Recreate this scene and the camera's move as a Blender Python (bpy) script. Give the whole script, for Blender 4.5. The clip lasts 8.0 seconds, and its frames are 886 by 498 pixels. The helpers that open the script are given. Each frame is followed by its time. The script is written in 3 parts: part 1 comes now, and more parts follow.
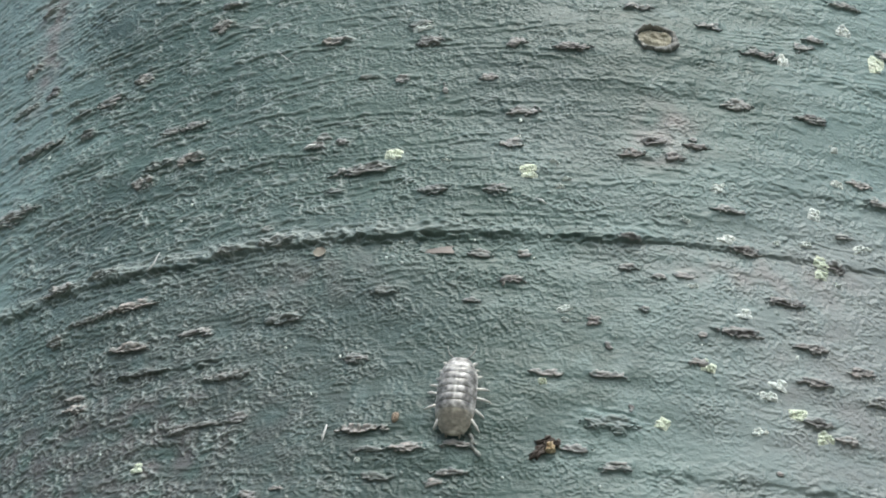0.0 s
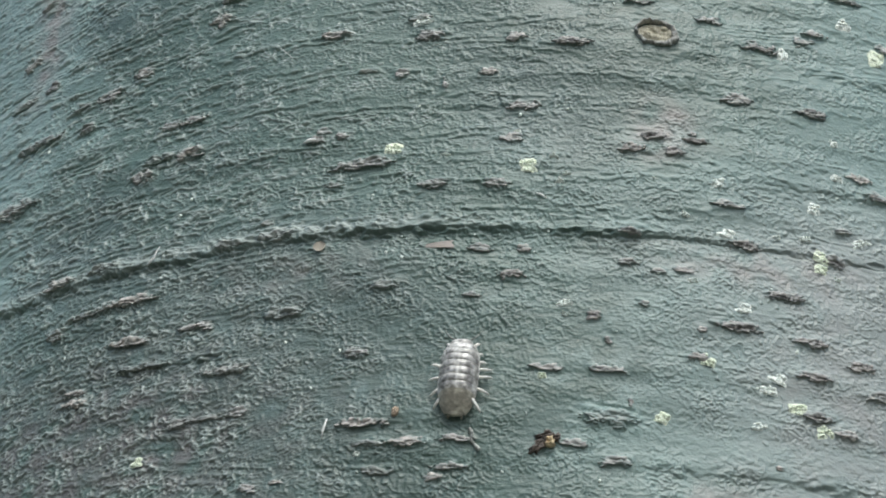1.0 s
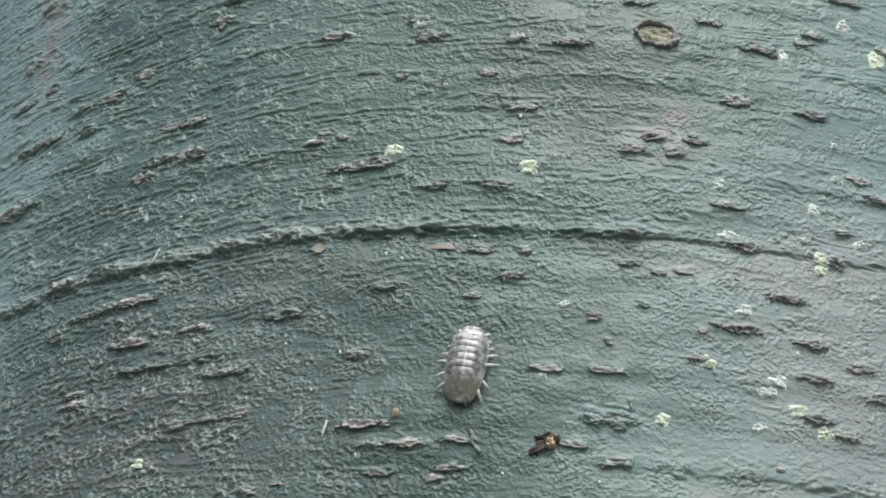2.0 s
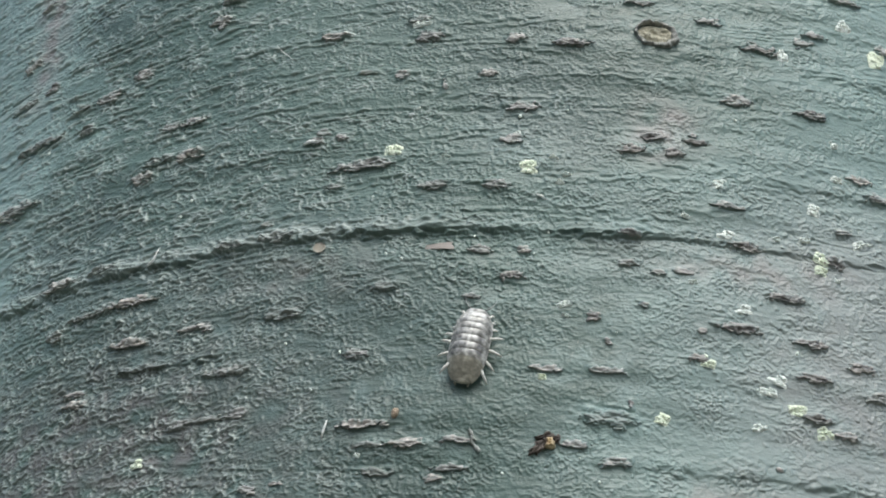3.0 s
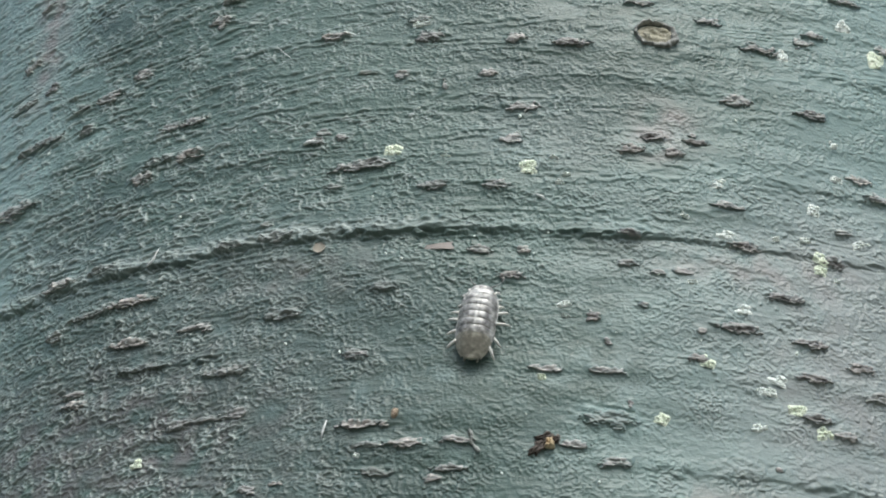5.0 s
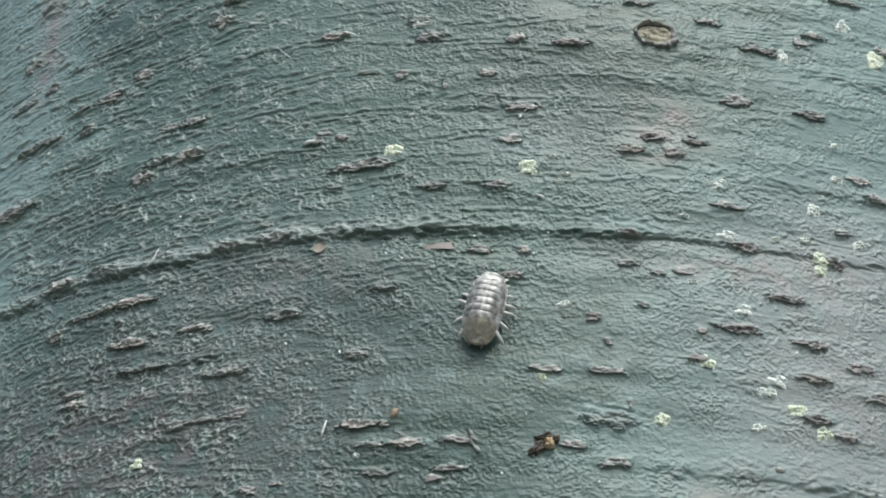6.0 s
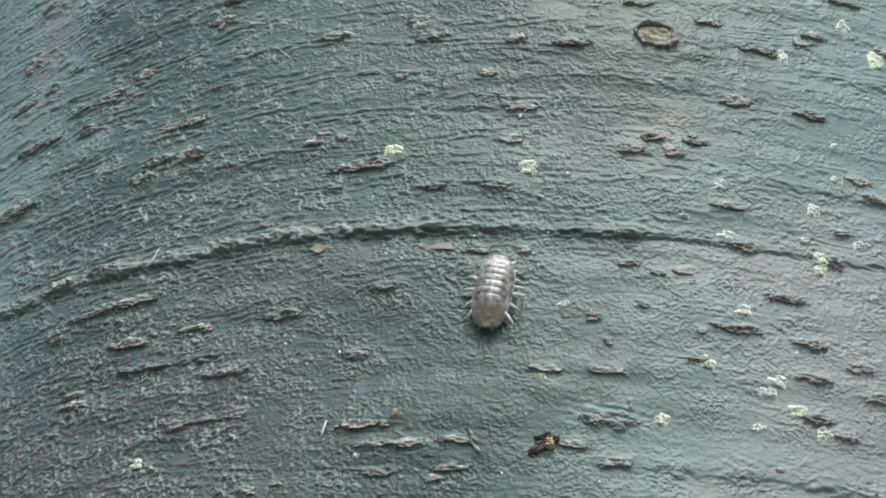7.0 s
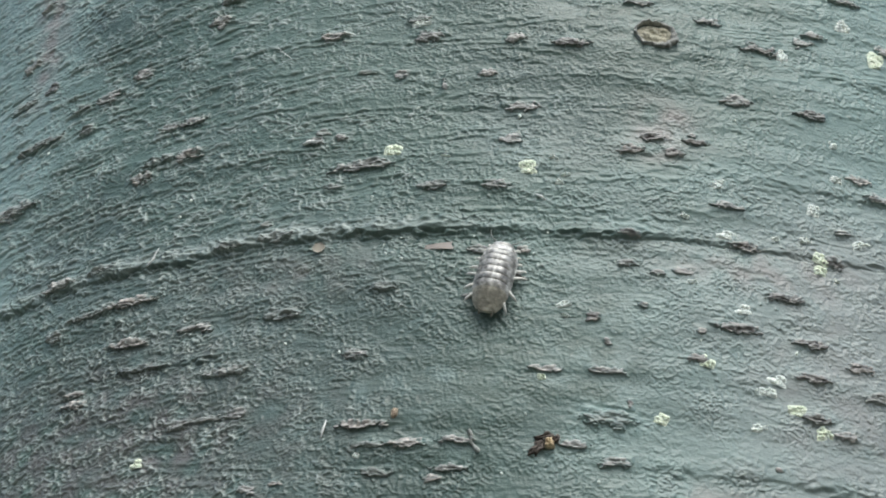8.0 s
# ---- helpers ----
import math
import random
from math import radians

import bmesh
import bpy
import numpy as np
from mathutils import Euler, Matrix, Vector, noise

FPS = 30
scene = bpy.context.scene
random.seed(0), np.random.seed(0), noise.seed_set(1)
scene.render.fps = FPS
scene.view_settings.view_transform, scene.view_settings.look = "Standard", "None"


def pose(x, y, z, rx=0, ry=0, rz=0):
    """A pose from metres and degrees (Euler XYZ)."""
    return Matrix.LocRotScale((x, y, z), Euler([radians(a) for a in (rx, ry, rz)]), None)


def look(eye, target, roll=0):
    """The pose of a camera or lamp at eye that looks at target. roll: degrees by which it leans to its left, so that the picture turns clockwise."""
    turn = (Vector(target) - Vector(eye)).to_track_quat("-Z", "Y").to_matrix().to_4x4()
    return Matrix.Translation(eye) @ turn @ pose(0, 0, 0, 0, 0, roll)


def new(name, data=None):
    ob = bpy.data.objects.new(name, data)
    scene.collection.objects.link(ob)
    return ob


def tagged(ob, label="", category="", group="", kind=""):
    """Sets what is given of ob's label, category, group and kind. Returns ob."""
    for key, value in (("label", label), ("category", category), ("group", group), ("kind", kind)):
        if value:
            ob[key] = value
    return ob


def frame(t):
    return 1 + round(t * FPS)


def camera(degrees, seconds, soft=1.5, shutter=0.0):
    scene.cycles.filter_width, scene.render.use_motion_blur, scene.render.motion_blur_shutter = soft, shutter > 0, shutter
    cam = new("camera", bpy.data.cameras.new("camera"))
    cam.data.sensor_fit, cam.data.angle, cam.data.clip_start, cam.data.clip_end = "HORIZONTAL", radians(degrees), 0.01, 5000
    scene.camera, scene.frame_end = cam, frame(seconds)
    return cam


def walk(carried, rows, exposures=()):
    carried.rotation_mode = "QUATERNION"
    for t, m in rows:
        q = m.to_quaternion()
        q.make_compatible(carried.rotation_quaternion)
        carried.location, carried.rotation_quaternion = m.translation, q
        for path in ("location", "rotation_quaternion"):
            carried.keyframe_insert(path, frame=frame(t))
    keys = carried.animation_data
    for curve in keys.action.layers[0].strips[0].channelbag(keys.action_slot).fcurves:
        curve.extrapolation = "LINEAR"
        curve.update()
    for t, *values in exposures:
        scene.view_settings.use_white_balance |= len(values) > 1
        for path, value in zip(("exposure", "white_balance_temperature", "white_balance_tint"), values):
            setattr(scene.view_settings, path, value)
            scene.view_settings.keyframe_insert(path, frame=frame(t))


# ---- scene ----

MM = 0.001

# ---- camera: a phone held below the woodlouse, tipped up along the trunk ----
cam = camera(36.0, 8.0, soft=1.9)
EYE = (-0.02940, -0.33808, 1.30977)
BASE = look(EYE, (EYE[0], EYE[1] + 0.88402, EYE[2] + 0.46745), 5.03)


def nudge(up, left):
    """The held pose, tipped up and turned left by a few hundredths of a degree."""
    return BASE @ pose(0, 0, 0, up * 0.02375, left * 0.02375, 0)


walk(cam, [(0.0, nudge(7.5, 1)), (0.1, nudge(6.2, 1)), (0.2, nudge(4.6, 1)), (0.3, nudge(0, 0.5)), (0.4, nudge(-4.3, 0)),
           (0.5, nudge(-4.5, 0)), (0.7, nudge(-4, 0.2)), (1.0, nudge(-2.5, 0.5)), (1.2, nudge(-1.5, 1)), (1.5, nudge(0, 1)),
           (3.0, nudge(0, 0.5)), (3.5, nudge(0, 0)), (7.0, nudge(0, 0)), (8.0, nudge(0, -0.5))],
     [(0.0, 0.0, 6280, 3), (8.0, 0.0, 6280, 3)])

# ---- light: bright overcast ----
world = bpy.data.worlds.new("overcast_sky")
scene.world = world
world.use_nodes = True
wn = world.node_tree.nodes
sky = wn.new("ShaderNodeTexSky")
sky.sky_type = 'NISHITA'
sky.sun_disc = False
sky.sun_elevation = radians(54)
sky.sun_rotation = radians(174)
sky.dust_density = 4.0
world.node_tree.links.new(sky.outputs[0], wn["Background"].inputs[0])
wn["Background"].inputs[1].default_value = 0.15

sun_data = bpy.data.lights.new("sun", 'SUN')
sun_data.energy = 1.8
sun_data.angle = radians(35)
sun_data.color = (1.0, 0.99, 0.975)
sun = new("sun", sun_data)
sun.matrix_world = look((0.3, -2.9, 5.6), (0, 0, 1.4))


# ---- materials ----
class Nodes:
    """A small writer of node materials."""

    def __init__(self, name):
        self.mat = bpy.data.materials.new(name)
        self.mat.use_nodes = True
        self.tree = self.mat.node_tree
        self.bsdf = self.tree.nodes["Principled BSDF"]
        self.out = self.tree.nodes["Material Output"]

    def add(self, kind, **values):
        n = self.tree.nodes.new("ShaderNode" + kind)
        for k, v in values.items():
            if k in n.inputs:
                self.put(n.inputs[k], v)
        return n

    def put(self, socket, v):
        if isinstance(v, bpy.types.NodeSocket):
            self.tree.links.new(v, socket)
        else:
            socket.default_value = v

    def coords(self, scale=(1, 1, 1)):
        c = self.tree.nodes.new("ShaderNodeTexCoord")
        m = self.add("Mapping", Scale=scale)
        self.tree.links.new(c.outputs["Object"], m.inputs["Vector"])
        return m.outputs[0]

    def noise(self, vec, scale, detail=4.0, rough=0.55):
        n = self.add("TexNoise", Scale=scale, Detail=detail, Roughness=rough)
        self.tree.links.new(vec, n.inputs["Vector"])
        return n.outputs[0]

    def ramp(self, fac, stops):
        n = self.tree.nodes.new("ShaderNodeValToRGB")
        e = n.color_ramp.elements
        while len(e) < len(stops):
            e.new(0.5)
        for i, (at, c) in enumerate(stops):
            e[i].position, e[i].color = at, (*c, 1) if len(c) == 3 else c
        self.tree.links.new(fac, n.inputs[0])
        return n.outputs[0]

    def mix(self, fac, a, b, blend='MIX'):
        n = self.tree.nodes.new("ShaderNodeMix")
        n.data_type, n.blend_type = 'RGBA', blend
        self.put(n.inputs[0], fac)
        for s, v in ((n.inputs[6], a), (n.inputs[7], b)):
            self.put(s, (*v, 1) if isinstance(v, tuple) and len(v) == 3 else v)
        return n.outputs[2]

    def math(self, op, a, b=0.0):
        n = self.tree.nodes.new("ShaderNodeMath")
        n.operation = op
        self.put(n.inputs[0], a), self.put(n.inputs[1], b)
        return n.outputs[0]

    def attr(self, name):
        n = self.tree.nodes.new("ShaderNodeAttribute")
        n.attribute_name = name
        return n.outputs["Fac"]

    def chance(self):
        return self.tree.nodes.new("ShaderNodeObjectInfo").outputs["Random"]

    def bump(self, height, distance, strength=1.0):
        n = self.add("Bump", Strength=strength, Distance=distance, Height=height)
        self.tree.links.new(n.outputs[0], self.bsdf.inputs["Normal"])

    def finish(self, colour, rough, specular=0.5):
        self.put(self.bsdf.inputs["Base Color"], (*colour, 1) if isinstance(colour, tuple) else colour)
        self.put(self.bsdf.inputs["Roughness"], rough)
        self.put(self.bsdf.inputs["Specular IOR Level"], specular)
        return self.mat


def bark_material():
    m = Nodes("bark")
    plain = m.coords()
    lying = m.coords((1, 1, 4.5))
    big = m.noise(plain, 28, 3)
    band = m.noise(lying, 120, 4, 0.6)
    fine = m.noise(lying, 700, 4, 0.65)
    grit = m.noise(plain, 1700, 3, 0.65)
    tone = m.ramp(m.math('ADD', m.math('MULTIPLY', band, 0.55), m.math('MULTIPLY', fine, 0.45)),
                  [(0.32, (0.062, 0.100, 0.095)), (0.5, (0.100, 0.148, 0.140)), (0.68, (0.165, 0.215, 0.205))])
    green = m.mix(m.ramp(big, [(0.42, (0, 0, 0)), (0.62, (0.65, 0.65, 0.65))]), tone, (0.088, 0.150, 0.127))
    # weathered grey, which also carries the far-left sky sheen as colour
    grey = m.mix(m.math('MULTIPLY', m.attr("weathered_lit"), 0.82), green, m.mix(fine, (0.160, 0.242, 0.231), (0.286, 0.398, 0.382)))
    grey = m.mix(m.math('MULTIPLY', m.attr("dark_green"), m.ramp(band, [(0.3, (0.5,) * 3), (0.6, (1,) * 3)])), grey, (0.050, 0.091, 0.075))
    grey = m.mix(m.math('MULTIPLY', m.attr("slate"), m.ramp(band, [(0.3, (0.6,) * 3), (0.6, (1,) * 3)])), grey, (0.070, 0.080, 0.084))
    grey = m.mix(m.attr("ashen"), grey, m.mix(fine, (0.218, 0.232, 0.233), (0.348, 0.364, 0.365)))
    stain = m.mix(m.math('MULTIPLY', m.attr("stain"), m.ramp(fine, [(0.3, (0.65,) * 3), (0.6, (1,) * 3)])), grey, (0.305, 0.268, 0.260))
    crust = m.mix(m.ramp(grit, [(0.60, (0, 0, 0)), (0.74, (0.35, 0.35, 0.35))]), stain, (0.30, 0.34, 0.32))
    # pale crests, their glints put into the colour
    crust = m.mix(m.math('MULTIPLY', m.attr("worn_glint"), m.ramp(fine, [(0.35, (0.45,) * 3), (0.62, (0.95,) * 3)])), crust, (0.375, 0.425, 0.408))
    # corky lenticels: laminated, split, paler where worn
    lamina = m.noise(m.coords((1, 1, 3.0)), 900, 3, 0.6)
    corky = m.ramp(m.math('ADD', m.math('MULTIPLY', lamina, 0.65), m.math('MULTIPLY', grit, 0.35)),
                   [(0.36, (0.27, 0.255, 0.248)), (0.5, (0.45, 0.430, 0.420)), (0.64, (0.66, 0.640, 0.630))])
    lot = m.ramp(m.chance(), [(0.0, (0.72, 0.76, 0.75)), (0.5, (1, 1, 1)), (1.0, (1.20, 1.14, 1.10))])
    corky = m.mix(1.0, corky, lot, 'MULTIPLY')
    crust = m.mix(m.attr("cork"), crust, corky)
    crust = m.mix(m.attr("split"), crust, (0.050, 0.044, 0.042))
    m.bump(m.math('ADD', m.math('MULTIPLY', lamina, 0.2), m.math('ADD', m.math('MULTIPLY', fine, 0.3), m.math('MULTIPLY', grit, 0.3))), 0.0003, 0.7)
    return m.finish(crust, m.ramp(fine, [(0.3, (0.27,) * 3), (0.7, (0.52,) * 3)]), 0.6)


def cork_material(name, dark, mid, light, rough=0.6, k=1.0):
    m = Nodes(name)
    vec = m.coords((2.6 * k, k, k))
    n = m.noise(vec, 2.3, 5, 0.65)
    f = m.noise(vec, 9.0, 3, 0.6)
    c = m.ramp(m.math('ADD', m.math('MULTIPLY', n, 0.6), m.math('MULTIPLY', f, 0.4)), [(0.34, dark), (0.5, mid), (0.66, light)])
    lot = m.tree.nodes.new("ShaderNodeNewGeometry").outputs["Random Per Island"]
    c = m.mix(m.ramp(lot, [(0.12, (0.7,) * 3), (0.34, (0.0,) * 3)]), c, tuple(0.8 * q for q in dark))
    shade = m.ramp(m.chance(), [(0.0, (0.78, 0.84, 0.83)), (0.5, (1, 1, 0.99)), (1.0, (1.14, 1.09, 1.08))])
    m.bump(m.math('ADD', n, m.math('MULTIPLY', f, 0.6)), 0.00006, 0.9)
    return m.finish(m.mix(1.0, c, shade, 'MULTIPLY'), rough, 0.5)


def lichen_material(name, low, high):
    m = Nodes(name)
    vec = m.coords()
    n = m.noise(vec, 3.0, 4, 0.6)
    c = m.ramp(n, [(0.33, low), (0.62, high)])
    m.bump(n, 0.0002, 0.9)
    return m.finish(c, 0.85, 0.2)


def shell_material(name, dark, pale, rough, specular=0.5):
    m = Nodes(name)
    vec = m.coords()
    n = m.noise(vec, 1800, 4, 0.6)
    body = m.mix(n, tuple(0.75 * v for v in dark), tuple(min(1, 1.3 * v) for v in dark))
    blotch = m.noise(vec, 1150, 3, 0.6)
    faint = m.math('MULTIPLY', m.attr("mark"), m.ramp(blotch, [(0.36, (0.35,) * 3), (0.6, (1.0,) * 3)]))
    body = m.mix(m.ramp(blotch, [(0.46, (0.0,) * 3), (0.66, (0.32,) * 3)]), body, pale)
    c = m.mix(faint, body, pale)
    m.bump(m.math('ADD', n, m.math('MULTIPLY', blotch, 2.0)), 0.00004, 0.7)
    return m.finish(c, m.ramp(n, [(0.3, (rough - 0.07,) * 3), (0.7, (rough + 0.1,) * 3)]), specular)


def plain_material(name, colour, rough, grain=900, specular=0.4):
    m = Nodes(name)
    n = m.noise(m.coords(), grain, 4, 0.6)
    m.bump(n, 0.0001, 0.6)
    return m.finish(m.mix(n, tuple(0.7 * v for v in colour), tuple(min(1, 1.3 * v) for v in colour)), rough, specular)


bark = bark_material()
rim_cork = cork_material("rim_cork", (0.09, 0.09, 0.085), (0.30, 0.30, 0.285), (0.56, 0.55, 0.52), 0.6, 380.0)
heartwood = cork_material("scar_wood", (0.20, 0.18, 0.14), (0.42, 0.39, 0.30), (0.60, 0.57, 0.46))
lichen_yellow = lichen_material("lichen_yellow", (0.61, 0.71, 0.51), (0.93, 0.97, 0.84))
lichen_pale = lichen_material("lichen_pale", (0.66, 0.75, 0.69), (0.93, 0.96, 0.93))
shell = shell_material("shell", (0.115, 0.110, 0.103), (0.84, 0.825, 0.80), 0.27, 0.8)
tail_shell = shell_material("tail_shell", (0.205, 0.193, 0.163), (0.74, 0.70, 0.58), 0.34, 0.6)
belly = plain_material("belly", (0.10, 0.09, 0.08), 0.6)
limb = plain_material("limb", (0.70, 0.685, 0.65), 0.35)
feeler = plain_material("feeler", (0.24, 0.25, 0.24), 0.5)
eye_black = plain_material("eye_black", (0.01, 0.01, 0.01), 0.2)
pale_fibre = plain_material("pale_fibre", (0.84, 0.84, 0.80), 0.5)
tan_husk = plain_material("tan_husk", (0.82, 0.63, 0.42), 0.35)
pink_scale = plain_material("pink_scale", (0.46, 0.41, 0.385), 0.7)
beige_flake = plain_material("beige_flake", (0.36, 0.33, 0.28), 0.8)
bud_brown = plain_material("bud_brown", (0.42, 0.33, 0.25), 0.6)
husk_brown = cork_material("husk_brown", (0.025, 0.02, 0.018), (0.075, 0.06, 0.05), (0.17, 0.14, 0.12))
soil = plain_material("soil", (0.085, 0.085, 0.06), 0.95, 40)

# ---- the trunk: its bark as one relief, u round it and v up the grain, in millimetres ----
R = 170.0
Z0 = 1400.0
U0, U1, DU = -141.0, 45.0, 0.13
V0, V1, DV = -44.0, 101.0, 0.095


def ring(th):
    """How far the growth rings rise or fall round the trunk."""
    q = np.sin(np.clip(th, -0.9, 0.6))
    return -0.61 * q - 15.47 * q ** 2 + 19.36 * q ** 3 + 8.11 * q ** 4


def bark_xyz(u, v, h):
    th = u / R
    z = Z0 + v + ring(th)
    flare = 90.0 * np.exp(-np.maximum(z, 0) / 160.0) - 0.012 * np.maximum(z - 1500, 0)
    r = R + h + flare
    return np.stack([r * np.sin(th), -r * np.cos(th), z], -1) * MM


def field(lu, lv, seed, width=0.45, turn=0.0):
    """Noise of one grain size, lu by lv millimetres, with spread 1, its grain turned to the left by degrees."""
    rng = np.random.default_rng(seed)
    nu, nv = len(UF), len(VF)
    fu, fv = np.fft.fftfreq(nu, DU)[None, :], np.fft.rfftfreq(nv, DV)[:, None]
    c, s = math.cos(radians(turn)), math.sin(radians(turn))
    k = np.sqrt(((fu * c + fv * s) * lu) ** 2 + ((fv * c - fu * s) * lv) ** 2) + 1e-9
    gain = np.exp(-(np.log(k) / width) ** 2)
    spec = np.fft.rfft(rng.standard_normal((nu, nv)), axis=1).T
    spec = np.fft.fft(spec, axis=1) * gain
    f = np.fft.irfft(np.fft.ifft(spec, axis=1), nv, axis=0)
    return (f - f.mean()) / f.std()


def smooth(a, b, x):
    t = np.clip((x - a) / (b - a), 0, 1)
    return t * t * (3 - 2 * t)


UF = np.arange(U0, U1, DU)
VF = np.arange(V0, V1, DV)
UG, VG = np.meshgrid(UF, VF)


def wander(seed):
    rng = np.random.default_rng(seed)
    wob = np.zeros_like(UF)
    for k in range(1, 40):
        wob += rng.normal() * 0.5 / k ** 0.75 * np.sin(UF * k * 0.045 + rng.uniform(0, 6.3))
    return wob


def groove(v0, ua, ub, deep, seed):
    """A thin crack along the grain."""
    d = VG - v0 - 0.40 * wander(seed)[None, :] - 0.10 * WRINKLE
    run = smooth(ua - 8, ua + 8, UF) * (1 - smooth(ub - 6, ub + 6, UF)) * (0.8 + 0.2 * np.sin(UF * 0.4))
    return -deep * run[None, :] * np.exp(-(d / 0.36) ** 2)


def ledge(v0, ua, ub, high, seed, reach=2.4, drop=0.35):
    """A growth ridge: it swells from above, then breaks off below."""
    wob = wander(seed)
    amp = 0.75 + 0.25 * np.sin(UF * 0.16 + seed) + 0.18 * np.sin(UF * 0.63 + 2 * seed)
    amp = amp * smooth(ua - 6, ua + 6, UF) * (1 - smooth(ub - 6, ub + 6, UF))
    d = VG - v0 - 0.40 * wob[None, :] - 0.27 * WRINKLE
    above = np.exp(-np.maximum(d, 0) / reach) * smooth(-drop, 0.05, d)
    below = -0.35 * np.exp(np.minimum(d + drop, 0) / 1.6) * (1 - smooth(-drop, 0.05, d))
    return high * amp[None, :] * (above + below)


def dent(u, v, ru, rv):
    return np.exp(-((UG - u) / ru) ** 2 - ((VG - v) / rv) ** 2)


WRINKLE = field(3.0, 1.3, 11)
CALM = 1 - 0.55 * np.minimum(1, dent(-26, -21, 13, 9) + dent(-7, -15, 9, 12) + 1.2 * dent(14, -27.5, 22, 2.6))
ROUGH = np.clip(1.05 - 0.30 * smooth(-60, -5, UG) + 0.30 * field(11, 7, 12), 0.15, 1.6) * CALM
RELIEF = 0.28 * field(45, 28, 13) + 0.06 * field(60, 5.5, 14)


def worms(lu, lv, seed, thin, gap, turn=0.0):
    """Short thin crests that wind over the bark."""
    line = np.exp(-(field(lu, lv, seed, 0.40, turn) / thin) ** 2)
    return line * smooth(gap - 0.6, gap + 0.6, field(lu * 0.9, lv * 1.1, seed + 50, 0.5, turn))


FLANK = 1 - smooth(-70, -35, UG + 4 * field(20, 9, 34))
SLANT = smooth(-75, -20, UG + 9 * field(14, 10, 41))
ABOVE = smooth(-4, 8, VG)
# wrinkles that slant across the grain on the front, and lie along it round the flank
CREST = SLANT * np.maximum(worms(2.8, 1.5, 16, 0.42, 0.25, -38), 0.9 * worms(2.1, 1.3, 17, 0.46, 0.35, -12))
CREST = np.maximum(CREST, (1 - 0.6 * SLANT) * np.maximum(ABOVE * worms(5.0, 1.9, 35, 0.42, -0.15, 5) + (1 - ABOVE) * worms(2.6, 1.4, 45, 0.44, -0.1, 18), 0.85 * worms(2.6, 1.5, 36, 0.48, 0.15, -22)))
CREST = np.maximum(CREST, (0.50 + 0.35 * SLANT) * worms(1.5, 1.0, 40, 0.5, 0.0, 12)) * ROUGH
FLAKE = smooth(1.25, 1.9, field(1.5, 0.85, 43, 0.5, -25)) * smooth(-0.6, 0.6, field(7, 5, 44))
CREST = np.maximum(CREST, 0.95 * FLAKE * CALM)
# each wrinkle slopes up to its crest from above and breaks off below it
SCALE = CREST.copy()
for k in range(1, 9):
    SCALE[k:] = np.maximum(SCALE[k:], CREST[:-k] * math.exp(-k * DV / 0.30))
RELIEF += (0.27 + 0.05 * FLANK - 0.06 * smooth(-25, 5, UG)) * (1 - 0.40 * smooth(6, 32, VG)) * SCALE
RELIEF += 0.026 * ROUGH * field(3.2, 1.8, 21, 0.5, -14) + 0.022 * ROUGH * field(0.9, 0.6, 20, 0.5)
# fine terraces that follow the rings
STEP = VG / 2.05 + 0.50 * field(45, 7, 37) + 0.13 * field(8, 5, 38)
STEP = STEP - np.floor(STEP)
STEP = smooth(0, 0.34, STEP) * (1 - smooth(0.30, 1.0, STEP)) * (0.64 + 0.45 * np.tanh(1.4 * field(24, 4, 39))) * CALM
STEP *= (0.55 + 0.45 * smooth(-6, 8, VG)) * (0.72 + 0.42 * np.tanh(1.2 * WRINKLE))
RELIEF += (0.21 - 0.07 * smooth(-40, 0, UG) + 0.11 * (1 - smooth(-85, -40, UG))) * STEP
EDGE = np.clip(2.2 * STEP - 1.0, 0, 1)
BREAK = 0.5 + 0.5 * np.tanh(field(5, 3, 22))
RELIEF += ledge(3.6, -170, -2, 0.90, 1, 2.6, 1.05) * (0.8 + 0.35 * BREAK)
LIP = np.exp(-((VG - 4.5 - 0.4 * wander(1)[None, :]) / 1.0) ** 2) * (1 - smooth(-40, -10, UG)) * (0.35 + 0.65 * BREAK)
RELIEF += LIP * (0.14 + 0.10 * field(1.9, 1.0, 23))
RELIEF += ledge(3.6, -14, 70, 0.22, 1, 2.6, 0.38)
RELIEF += groove(3.30, -40, 70, 0.30, 1)
RELIEF += ledge(36.2, 2, 70, 0.30, 2, 3.0, 1.9)
RELIEF += ledge(-30.2, 0, 70, 0.46, 3, 3.2, 1.7)
RELIEF += ledge(15.0, 0, 70, 0.24, 4, 2.4, 1.3)
RELIEF += ledge(-13.2, -90, -58, 0.42, 5, 1.2, 0.8)
RELIEF += ledge(24.5, -60, -20, 0.09, 6, 2.2, 0.8)
RELIEF += ledge(-7.5, 6, 70, 0.10, 7, 2.4, 0.8)


def bark_height(u, v):
    i = min(max(int(round((u - U0) / DU)), 2), len(UF) - 3)
    j = min(max(int(round((v - V0) / DV)), 2), len(VF) - 3)
    return float(RELIEF[j - 2:j + 3, i - 2:i + 3].mean())


def sample(values, u, v):
    """A field's values at any points of the bark."""
    x = np.clip((u - U0) / DU, 0, len(UF) - 1.001)
    y = np.clip((v - V0) / DV, 0, len(VF) - 1.001)
    i, j = x.astype(int), y.astype(int)
    x, y = x - i, y - j
    return (values[j, i] * (1 - x) + values[j, i + 1] * x) * (1 - y) + (values[j + 1, i] * (1 - x) + values[j + 1, i + 1] * x) * y


